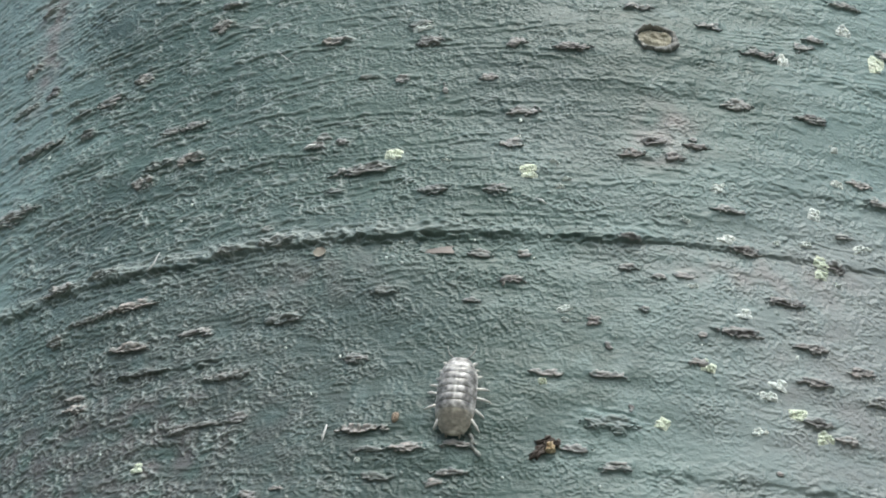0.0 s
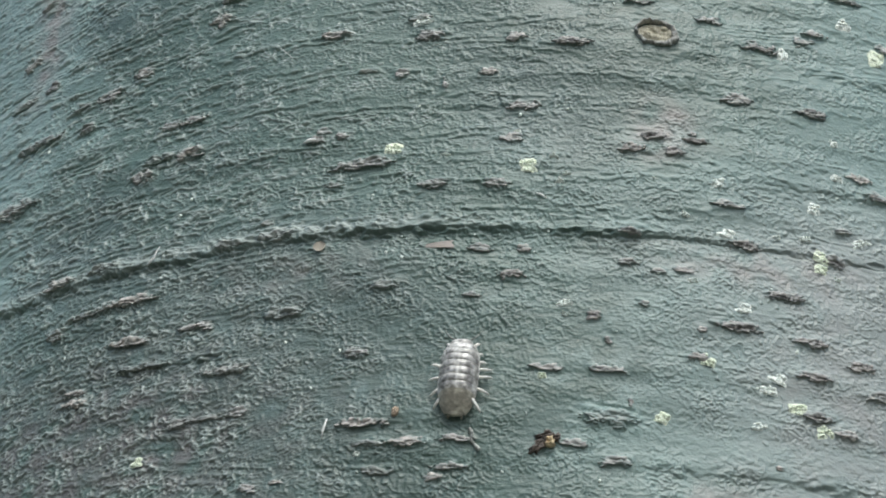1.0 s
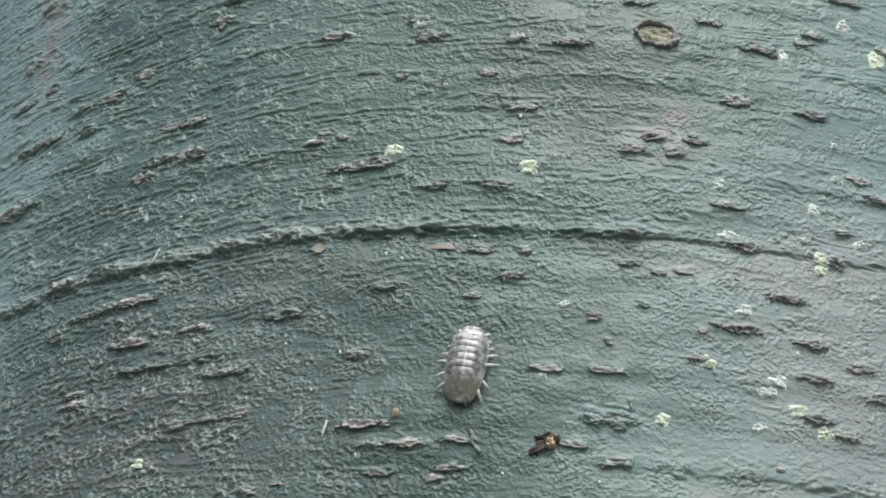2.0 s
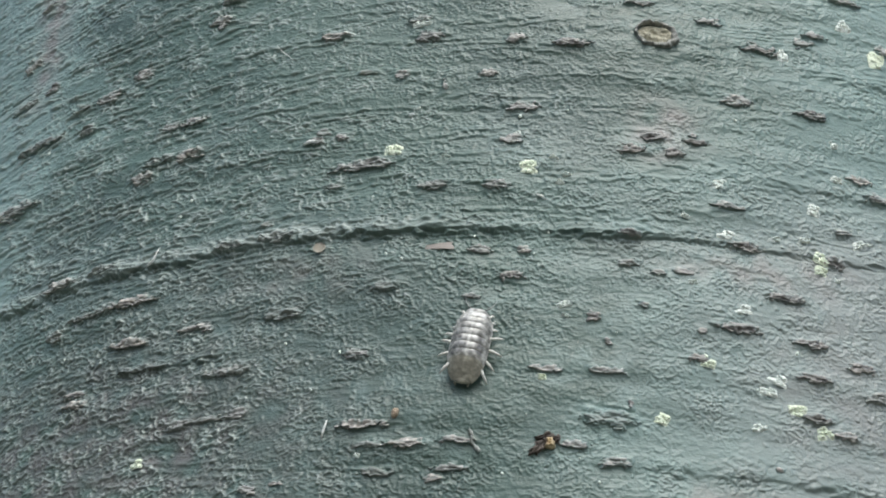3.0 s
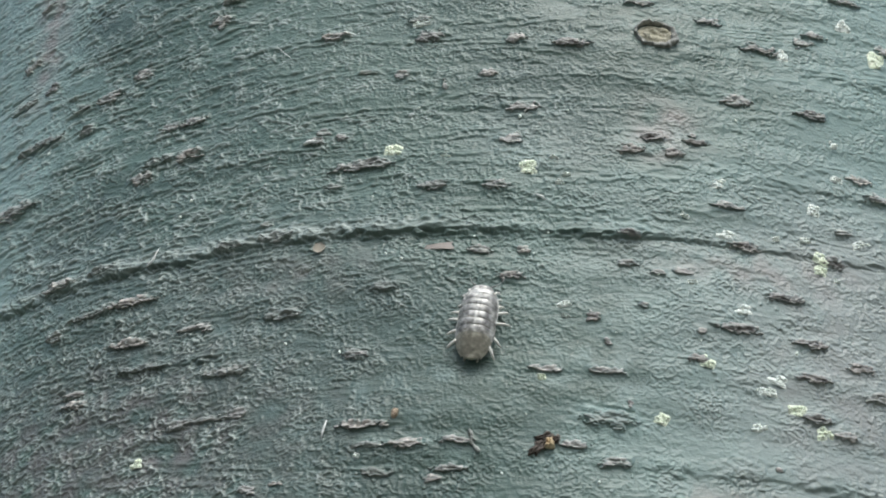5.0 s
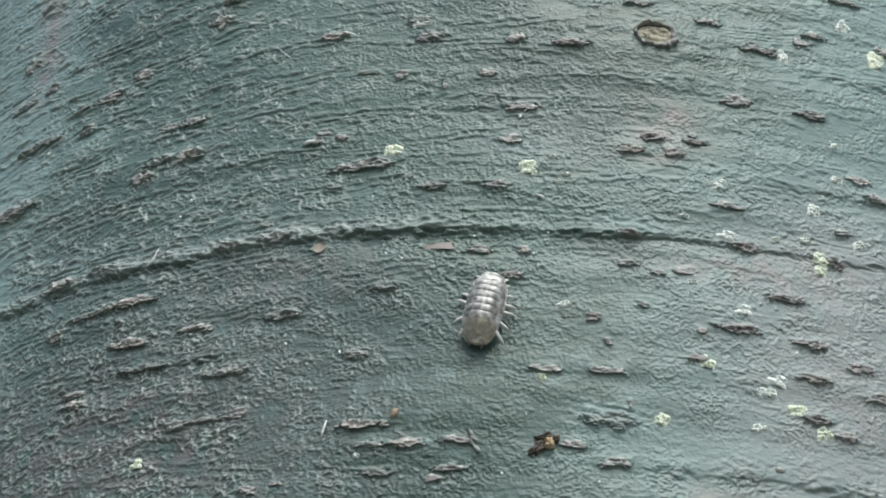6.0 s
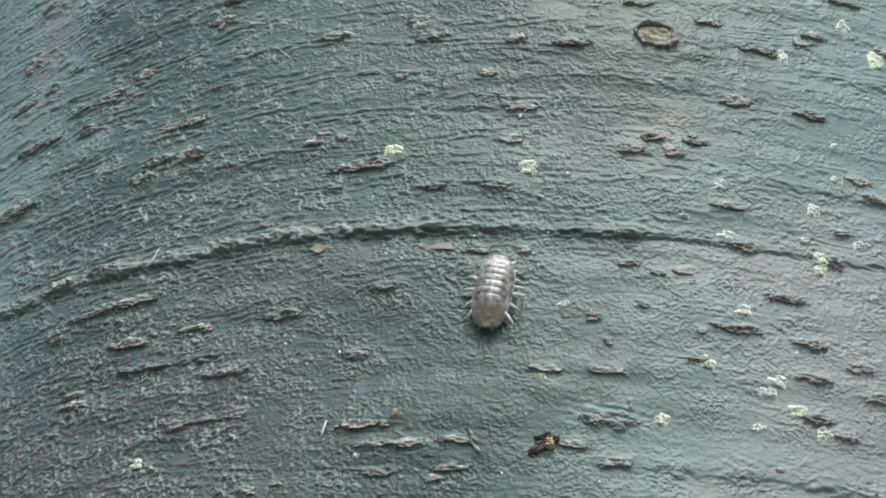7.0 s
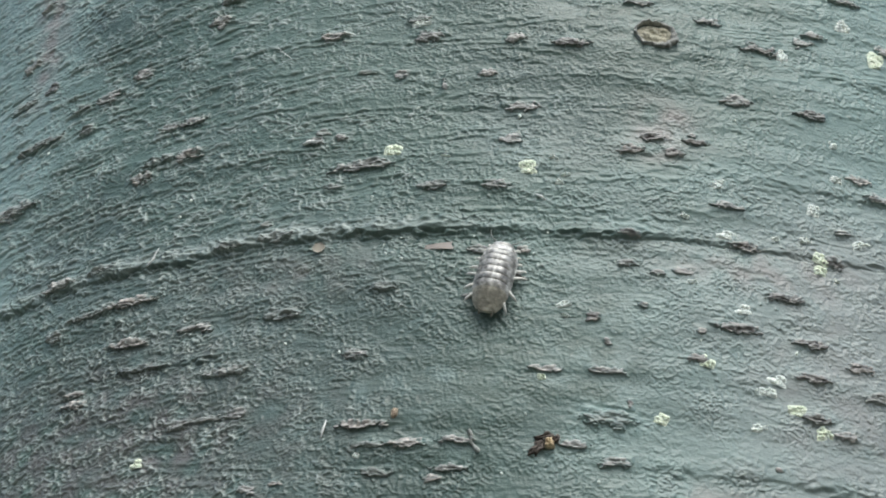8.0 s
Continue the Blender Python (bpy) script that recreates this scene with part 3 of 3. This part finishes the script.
lichen(30.2, 45.9, 2.10, 1.80, lichen_pale)
lichen(20.0, 38.1, 1.45, 1.94, lichen_pale)
lichen(35.6, 40.8, 2.72, 2.65, lichen_yellow)
lichen(27.2, 23.4, 1.26, 1.21, lichen_pale)
lichen(27.5, 17.3, 1.78, 0.98, lichen_pale)
lichen(17.1, -16.1, 2.37, 1.49, lichen_pale)
lichen(15.8, -18.0, 2.03, 1.15, lichen_pale)
lichen(19.8, -20.2, 2.21, 1.38, lichen_yellow)
lichen(23.5, -22.8, 2.06, 1.61, lichen_yellow)
lichen(14.5, -23.3, 2.00, 0.96, lichen_pale)
lichen(1.4, -23.7, 1.95, 1.43, lichen_yellow)
lichen(7.5, -14.9, 1.70, 1.50, lichen_yellow)
lichen(-14.8, -19.0, 1.21, 0.82, lichen_yellow)
lichen(-71.3, -28.0, 1.6, 1.2, lichen_yellow)
lichen(-35.9, 40.7, 2.51, 1.11, lichen_pale)
lichen(-20.1, 19.7, 1.00, 0.79, lichen_pale)
lichen(-14.5, 15.5, 1.31, 0.58, lichen_pale)
lichen(-30.3, 16.0, 1.17, 0.49, lichen_pale)
lichen(-38.6, -30.2, 0.92, 0.63, lichen_pale)

speck_bm = bmesh.new()


def speck(u, v, wide):
    made = bmesh.ops.create_icosphere(speck_bm, subdivisions=1, radius=0.5, matrix=sized(on_bark(u, v, 0.13, u * 40), wide, wide * 0.7, 0.3))
    for vert in made["verts"]:
        vert.co += Vector((random.uniform(-1, 1), random.uniform(-1, 1), random.uniform(-1, 1))) * 0.08 * wide * MM


speck(-46.3, -20.2, 0.52)
speck(-42.9, -14.8, 0.65)
speck(-70.2, 13.9, 0.71)
speck(-71.7, 11.4, 0.63)
speck(-35.2, -1.3, 0.59)
speck(-37.5, -0.4, 0.59)
speck(-35.6, 2.2, 0.39)
speck(-51.0, -12.8, 0.54)
speck(-77.5, -25.1, 0.61)
speck(-87.8, -8.8, 0.51)
speck(20.0, -11.8, 0.77)
speck(-19.3, -32.6, 0.47)
speck(-16.6, -24.5, 0.36)
speck(-9.4, -30.1, 0.35)
speck(-6.8, -33.2, 0.58)
speck(-102.6, 33.1, 0.73)
speck(-35.1, 24.9, 0.55)
speck(-12.8, 24.0, 0.47)
speck(-40.6, 9.6, 0.48)
speck(-25.2, 2.3, 0.45)
speck(-16.7, -0.1, 0.38)
speck(12.1, 24.7, 0.55)
speck(0.7, -2.5, 0.51)
speck(16.7, -2.8, 0.52)
speck(-14.8, 3.3, 0.45)
speck(6.6, -12.0, 0.37)
speck(-0.1, 12.8, 0.52)
speck(-6.4, 43.9, 0.56)
speck(-19.8, 22.9, 0.80)
speck(14.2, -18.0, 0.50)
speck(27.3, -12.9, 0.40)
speck(-5.0, -11.9, 0.37)
speck_mesh = bpy.data.meshes.new("lichen_specks")
speck_bm.to_mesh(speck_mesh)
speck_bm.free()
speck_mesh.materials.append(lichen_pale)
tagged(new("lichen_specks", speck_mesh), "scattered pale specks of young lichen on the bark", "lichen", kind="stuff")


def tube(name, points, radii, seg=8):
    """A tapered round tube along points, its ends closed."""
    rows = []
    pts = [Vector(q) for q in points]
    for i, q in enumerate(pts):
        d = (pts[min(i + 1, len(pts) - 1)] - pts[max(i - 1, 0)]).normalized()
        a = d.cross(Vector((0.13, 0.31, 0.94))).normalized()
        b = d.cross(a)
        rows.append([q + (a * math.cos(w) + b * math.sin(w)) * radii[i] for w in np.linspace(0, 2 * math.pi, seg, endpoint=False)])
    rows = [[pts[0]] * seg] + rows + [[pts[-1]] * seg]
    return grid_mesh(name, np.array([[tuple(q) for q in r] for r in rows]), True)


def shell_plate(name, fn, nx, ny, thick, mark=None):
    """A closed thin plate: fn(a, s) with a from -1 to 1 across and s from 0 to 1 along, in millimetres."""
    a, s = np.meshgrid(np.linspace(-1, 1, nx), np.linspace(0, 1, ny))
    top = np.stack(fn(a, s), -1)
    low = top.copy()
    low[..., 2] -= thick
    low[..., 0] *= 0.985
    loop = np.concatenate([top, low[:, ::-1]], 1)
    me = grid_mesh(name, loop * MM, True)
    bm = bmesh.new()
    bm.from_mesh(me)
    bm.verts.ensure_lookup_table()
    w = 2 * nx
    for row, flip in ((0, True), (ny - 1, False)):
        for i in range(nx - 1):
            q = [bm.verts[row * w + i], bm.verts[row * w + i + 1], bm.verts[row * w + w - 2 - i], bm.verts[row * w + w - 1 - i]]
            bm.faces.new(q if flip else q[::-1])
    bmesh.ops.recalc_face_normals(bm, faces=bm.faces)
    for f in bm.faces:
        f.smooth = True
    for e in bm.edges:
        if len(e.link_faces) == 2 and e.calc_face_angle(0) > 0.8:
            e.smooth = False
    bm.to_mesh(me)
    bm.free()
    if mark is not None:
        m = mark(a, s)
        point_values(me, "mark", np.concatenate([m, m[:, ::-1]], 1))
    return me


def litter():
    # old branch scar: a thick ragged rim round a bowl of dry wood
    ph = np.linspace(0, 2 * np.pi, 96, endpoint=False)
    rng = np.random.default_rng(5)
    wob = sum(rng.normal() * 0.075 / k ** 0.6 * np.cos(k * ph + rng.uniform(0, 6)) for k in range(2, 13))
    thick = 0.42 + 0.22 * np.cos(ph + 0.5) + 0.8 * wob
    rows = []
    for w in np.linspace(0, 2 * np.pi, 17):
        r = 1 + wob + thick * 0.34 * np.cos(w)
        z = 0.68 * (0.85 + 0.15 * np.sin(ph)) * np.maximum(np.sin(w), -0.5) * (1 + 2.2 * wob) + 0.20
        x, y = 3.05 * r * np.cos(ph), 2.0 * r * np.sin(ph)
        torn = np.array([noise.noise(Vector((1.3 * a, 1.3 * b, c))) + 0.6 * noise.noise(Vector((3.1 * a, 3.1 * b, 2 * c + 5))) for a, b, c in zip(x, y, z)])
        rows.append(np.stack([x * (1 + 0.05 * torn), y * (1 + 0.08 * torn), z + 0.28 * torn * (np.sin(w) > 0.1) * 1.5], -1))
    scar = part("branch_scar", grid_mesh("branch_scar", np.array(rows) * MM, True), rim_cork, trunk, on_bark(0.0, 38.4, 0.15, -3), "raised dark-rimmed oval scar of a shed twig")
    core = blob("scar_wood", 91, 18, 48, 0.16, 0.75, 0.05, 0, 0.9, 1.0, 1.6, 4.0)
    part("scar_wood", core, heartwood, scar, sized(pose(0, -0.1 * MM, 0), 2.7, 1.75, 0.34), "pale dry wood inside the scar")

    # chewed seed with a dark husk
    seed = new("seed")
    seed.matrix_basis = on_bark(-13.7, -28.3, 0.1, 20)
    tagged(seed, "chewed tan seed in a torn dark husk", "seed")
    part("kernel", blob("kernel", 93, 12, 30, 0.30, 0.35, 0.06, 0.2, 0.55), tan_husk, seed, sized(pose(0.3 * MM, -0.1 * MM, 0), 0.85, 0.75, 0.95))
    for k, (x, y, w, sx, sy) in enumerate(((-1.2, -0.1, 20, 1.5, 0.7), (0.2, 0.95, -8, 1.3, 0.5), (1.35, 0.15, 60, 0.6, 0.5), (-0.35, 0.35, 60, 0.9, 0.35))):
        part("husk_flap", blob("husk_flap", 94 + k, 8, 24, 0.5, 0.4, 0.25, 0.3, 0.25), husk_brown, seed, sized(pose(x * MM, y * MM, 0, 0, 0, w), sx, sy, 0.75))

    # single bits
    def bit(name, me, material, u, v, lift, turn, label, category):
        me.materials.append(material)
        ob = new(name, me)
        ob.matrix_basis = on_bark(u, v, lift, turn)
        return tagged(ob, label, category)

    flat = shell_plate("bark_scale", lambda a, s: (2.1 * a * (0.92 + 0.1 * np.sin(7 * s)), 0.8 * (s - 0.5) * (1 + 0.4 * a), 0.35 + 0.12 * np.sin(2 * a + 1) + 0.1 * s + 0 * a), 15, 5, 0.16)
    bit("bark_scale", flat, pink_scale, -30.0, 0.5, 0, 2, "thin pinkish-brown scale peeling from the bark", "bark scale")
    petal = shell_plate("flake", lambda a, s: (0.95 * a * np.sin(np.pi * (0.15 + 0.75 * s)), 1.5 * (s - 0.5), 0.28 + 0.2 * a ** 2 + 0 * s), 11, 9, 0.1)
    bit("flake", petal, beige_flake, -47.5, 1.5, 0, 8, "dull beige flake caught under the ridge", "flake")
    bud = blob("bud_scale", 97, 9, 24, 0.15, 0.3, 0.02, 0.1, 0.2)
    ob = bit("bud_scale", bud, bud_brown, -34.0, -24.5, 0, 75, "tiny tan bud scale on the bark", "bud scale")
    ob.matrix_basis = sized(ob.matrix_basis, 0.75, 0.52, 0.6)
    for name, u, v, turn, pts, rad, label in (
            ("plant_fibre", -73.9, 3.7, 0, [(-1.2, -0.8, 0.25), (-0.5, -0.4, 0.45), (0.1, 0.1, 0.5), (0.5, 1.1, 0.55), (0.9, 1.9, 0.4)], 0.12, "short curled white plant fibre on the ridge"),
            ("plant_fibre", -43.5, -26.5, 0, [(-0.3, -1.3, 0.15), (-0.1, -0.3, 0.3), (0.15, 0.6, 0.3), (0.35, 1.4, 0.2)], 0.16, "straight white sliver of plant fibre on the bark"),
            ("plant_fibre", -16.1, 8.7, -30, [(-0.9, 0, 0.2), (0, 0.1, 0.3), (0.9, 0, 0.2)], 0.18, "stubby whitish plant fibre on the bark"),
            ("plant_fibre", -58.0, 38.0, -48, [(-2.2, 0.2, 0.12), (-0.6, 0, 0.2), (0.8, 0.1, 0.2), (2.4, 0, 0.12)], 0.05, "fine pale hair-like plant fibre on the bark"),
            ("plant_fibre", -51.3, 19.7, 5, [(-0.9, -0.15, 0.95), (0, 0.05, 1.15), (1.1, 0.2, 0.95)], 0.30, "bleached splinter on a lenticel")):
        n = len(pts)
        me = tube("plant_fibre", [tuple(c * MM for c in q) for q in pts], [rad * MM * (0.45 if i in (0, n - 1) else 1.5 if n == 5 and i < 3 else 0.7 if n == 5 else 1) for i in range(n)])
        bit(name, me, pale_fibre, u, v, 0.05, turn, label, "fibre")
    rng = np.random.default_rng(12)
    way = np.linspace(0, 1, 15)
    bent = [(-0.75 + 1.25 * w + 0.22 * math.sin(9 * w), 1.8 - 3.0 * w, 0.22 + 0.1 * math.sin(7 * w)) for w in way]
    twig = tube("twig", [tuple((c + rng.normal(0, 0.05)) * MM for c in q) for q in bent], [(0.21 + 0.05 * math.sin(17 * w) + rng.uniform(-0.07, 0.09)) * MM for w in way], 9)
    bit("twig", twig, rim_cork, -23.2, -28.8, 0.05, 0, "crooked grey bit of twig lying on the bark", "twig")


litter()

# ---- the woodlouse, head up the trunk: x across, y forward, z off the bark ----


def woodlouse():
    bug = tagged(new("woodlouse"), "grey woodlouse with pale-spotted armour, crawling up the bark", "woodlouse")
    bug.empty_display_size = 0.004

    def half(y):
        """Half the body's width and its height at y."""
        t = (y + 0.3) / 5.85
        w = 2.54 * max(0.05, 1 - abs(t) ** (5.0 if t > 0 else 3.5)) ** 0.52
        w *= 1 - 0.12 * max(0.0, min(1.0, (-1.5 - y) / 3.5))
        return w, (0.70 + 1.70 * max(0.05, 1 - abs(t) ** 3.2) ** 0.6) * (1 - 0.52 * max(0.0, min(1.0, (-1.8 - y) / 3.4)) ** 1.3)

    def marks(strength, seed):
        def fn(a, s):
            fore = min(seed, 6) / 6 if seed < 20 else 0.0
            m = 0.70 * np.exp(-(a / 0.055) ** 2)
            m += (0.42 + 1.15 * fore) * np.exp(-((np.abs(a) - 0.22) / 0.11) ** 2) * smooth(0.05, 0.35, s)
            m += 0.48 * smooth(0.56, 0.72, np.abs(a)) + 0.30 * smooth(0.80, 0.98, np.abs(a))
            m += 0.45 * fore * np.exp(-((np.abs(a) - 0.46) / 0.10) ** 2)
            if seed < 20:
                m += 0.12 * (1 - smooth(0.02, 0.22, s)) * (1 - smooth(0.6, 0.85, np.abs(a)))
            # broad brightening of the front plates: their gloss painted into the marks
            m += 0.40 * smooth(0.55, 1.0, fore) * (1 - smooth(0.5, 0.8, np.abs(a)))
            if seed == 0:
                m += 0.55 * (1 - smooth(0.15, 0.5, s + 0.22 * np.sin(13 * a)))
            spot = np.sin(7.3 * a + 2.1 * seed) * np.sin(4.1 * a - 1.3 * seed + 2.5 * s) + 0.5 * np.sin(15 * a + 5 * s + seed)
            return np.clip(m * strength * (0.86 + 0.5 * spot), 0, 1)
        return fn

    def plate(name, y0, y1, material, k, strength, squeeze=1.0, sweep=0.50, step=0.085, thick=0.05, bulge=0.13):
        w0, h0 = half(y0 - 0.16)
        w1, h1 = half(y1)

        def fn(a, s):
            w = (w0 + (w1 - w0) * s) * squeeze
            h = h0 + (h1 - h0) * s
            x = w * np.sin(a * 1.38) / math.sin(1.38) * (1 + 0.04 * np.abs(a) ** 6) * (1 + 0.035 * np.sin(np.pi * s))
            arch = np.cos(np.abs(a) ** 1.12 * 1.38)
            z = 0.50 + (h - 0.1) * arch + step * (1 - s) + bulge * np.sin(np.pi * np.clip(s * 1.05, 0, 1)) * (0.4 + 0.6 * arch) - 0.5 * step * s
            y = y0 - 0.16 + (y1 - y0 + 0.16) * s - sweep * np.abs(a) ** 3 * (1 - 0.4 * s)
            return x, y, z
        return part(name, shell_plate(name, fn, 45, 11, thick, marks(strength * (0.82 + 0.07 * min(k, 6)) if k < 20 else strength, k)), material, bug)

    ys = 0.95 * np.array([-2.35, -1.22, -0.12, 0.98, 2.06, 3.08, 4.02, 4.82])
    for k in range(7):
        plate("tergite", ys[k], ys[k + 1], shell, k, 1.0, 1.0, 0.5, 0.085 if k else 0.035, 0.05 if k else 0.025)
    yt = 0.95 * np.array([-5.42, -4.84, -4.24, -3.62, -2.99, -2.35])
    for k in range(5):
        plate("pleon_plate", yt[k], yt[k + 1], tail_shell, 20 + k, 0.12 + 0.1 * k, (0.93, 0.965, 0.98, 0.985, 0.985)[k], 0.16 + 0.07 * k, 0.004, 0.012, 0.02)

    def tail(a, s):
        w, h = half(-5.15)
        x = w * 0.97 * np.sin(a * 1.38) / math.sin(1.38) * (0.66 + 0.34 * s ** 0.5)
        return x, -5.72 + 0.74 * s ** 1.3 + 0.40 * a ** 2, 0.50 + (h - 0.02) * np.cos(np.abs(a) ** 1.12 * 1.38) * (0.38 + 0.62 * s ** 0.4)
    part("telson", shell_plate("telson", tail, 13, 7, 0.05, lambda a, s: 0.12 + 0.35 * (1 - smooth(0.0, 0.5, s))), tail_shell, bug, None, "yellowish tail plate")
    for side in (-1, 1):
        me = tube("uropod", [tuple(c * MM for c in q) for q in ((side * 0.80, -5.15, 0.6), (side * 0.90, -5.55, 0.5), (side * 0.86, -5.88, 0.35))], [0.22 * MM, 0.19 * MM, 0.08 * MM])
        part("uropod", me, tail_shell, bug)

    def brow(a, s):
        w, h = half(4.75)
        x = w * 1.0 * np.sin(a * 1.38) * np.cos(0.75 * s ** 1.8)
        z = 0.42 + (h + 0.05) * np.cos(np.abs(a) * 1.30) * np.cos(1.25 * s ** 1.6)
        return x, 4.40 + 1.05 * np.sin(1.4 * s) - 0.5 * np.abs(a) ** 3, z
    head = part("head", shell_plate("head", brow, 21, 8, 0.14, lambda a, s: 0.6 * np.exp(-((np.abs(a) - 0.35) / 0.2) ** 2) * (1 - s) + 0.35), shell, bug)
    for side in (-1, 1):
        part("eye", blob("eye", 120, 6, 12, 0.02, 0, 0, 0, 0), eye_black, head, sized(pose(side * 1.08 * MM, 4.75 * MM, 1.35 * MM, 0, side * 50, 0), 0.24, 0.3, 0.16))

    under = shell_plate("belly", lambda a, s: (2.1 * a * np.sin(np.pi * (0.08 + 0.84 * s)) ** 0.5, -5.4 + 10.6 * s, 0.62 + 0.35 * np.cos(a * 1.3) + 0 * s), 11, 14, 0.25, lambda a, s: 0 * a)
    part("belly", under, belly, bug)

    limbs = []
    for side in (-1, 1):
        feel = part("antenna", tube("antenna", [tuple(c * MM for c in q) for q in ((0, 0, 0), (side * 0.40, 0.25, 0.20), (side * 0.80, 0.50, 0.25), (side * 1.10, 0.90, 0.20), (side * 1.30, 1.40, 0.0))], [0.11 * MM, 0.11 * MM, 0.09 * MM, 0.08 * MM, 0.055 * MM]), feeler, bug)
        part("flagellum", tube("flagellum", [tuple(c * MM for c in q) for q in ((side * 1.30, 1.40, 0.0), (side * 1.42, 1.8, -0.15), (side * 1.50, 2.2, -0.35))], [0.07 * MM, 0.05 * MM, 0.025 * MM]), feeler, feel)
        limbs.append((feel, side, 8, pose(side * 0.75 * MM, 5.35 * MM, 0.75 * MM)))
        for k in range(7):
            y = 4.3 - 1.12 * k
            reach = ((0.30, 0.40, 0.52, 0.76, 0.84, 0.84, 0.84) if side < 0 else (0.35, 0.45, 0.60, 0.86, 0.92, 0.86, 0.95))[k]
            pts = ((0, 0, 0), (side * 0.9 * reach, 0, 0.14), (side * 1.7 * reach, 0, 0.10), (side * 2.4 * reach, 0, -0.14), (side * 2.9 * reach, 0, -0.42), (side * 3.2 * reach, 0, -0.72))
            me = tube("leg", [tuple(c * MM for c in q) for q in pts], [0.24 * MM, 0.26 * MM, 0.21 * MM, 0.21 * MM, 0.14 * MM, 0.06 * MM], 7)
            limbs.append((part("leg", me, limb, bug), side, k, pose(side * 1.55 * MM, y * MM, 0.75 * MM)))
    return bug, limbs


bug, limbs = woodlouse()

# seconds, place round and up the trunk in millimetres, heading to the left in degrees
CRAWL = [
    (0, -25.9, -21.9, -1.3),
    (0.5, -25.8, -21.05, -1.3),
    (1, -25.7, -20.0, -1.6),
    (1.5, -25.2, -19.1, -4.1),
    (3, -24.55, -15.2, -8.0),
    (3.5, -24.3, -14.2, -7.4),
    (4, -24.25, -13.05, -3.5),
    (4.2, -24.1, -12.7, -3.2),
    (4.5, -24.0, -12.42, -3.2),
    (4.7, -23.95, -12.2, -3.8),
    (5.8, -23.05, -9.95, -9.0),
    (6, -22.9, -9.6, -9.5),
    (6.5, -22.55, -8.3, -8.0),
    (7, -21.85, -7.0, -7.8),
    (7.5, -21.75, -6.0, -9.2),
    (8, -21.75, -4.8, -10.4),
]


def motions():
    walk(bug, [(t, bug_pose(u, v, turn)) for t, u, v, turn in CRAWL])
    for ob, side, k, rest in limbs:
        rows = []
        for i in range(81):
            t = 0.1 * i
            if k == 8:
                swing, lift = 9 * math.sin(2.1 * t + side) + side * 6 * math.sin(3.7 * t), 6 * math.sin(2.9 * t + 2 * side)
                rows.append((t, rest @ pose(0, 0, 0, lift, 0, swing)))
                continue
            # a stride for every 3.2 mm crawled: the foot stays while the body passes, then lifts and reaches forward
            at = float(np.interp(t, [row[0] for row in CRAWL], [row[2] for row in CRAWL]))
            beat = ((at + 14.1) / 3.2 + 0.7 + 0.17 * (6 - k) + (0.5 if side < 0 else 0.0)) % 1.0
            back = (beat - 0.7) / 0.3
            swing = 14 * (1 - 2 * beat / 0.7) if back < 0 else -14 * math.cos(math.pi * back)
            lift = 14 * math.sin(math.pi * back) if back > 0 else 0.0
            rows.append((t, rest @ pose(0, 0, 0, 0, -side * lift, side * (swing + (48, 34, 22, 13, 6, -28, -55)[k]))))
        walk(ob, rows)


def bug_pose(u, v, turn):
    """On the bark with its feet at the mean surface, headed by the trunk's axis, not the grain."""
    th = u / R
    at = Vector(bark_xyz(np.float64(u), np.float64(v), 0.55))
    z = Vector((math.sin(th), -math.cos(th), 0))
    y = Vector((0, 0, 1))
    m = Matrix((y.cross(z), y, z)).transposed().to_4x4()
    m.translation = at
    return m @ pose(0, 0, 0, 0, 0, turn) @ pose(0, 0, 0, -2.5, 0, 0)


motions()
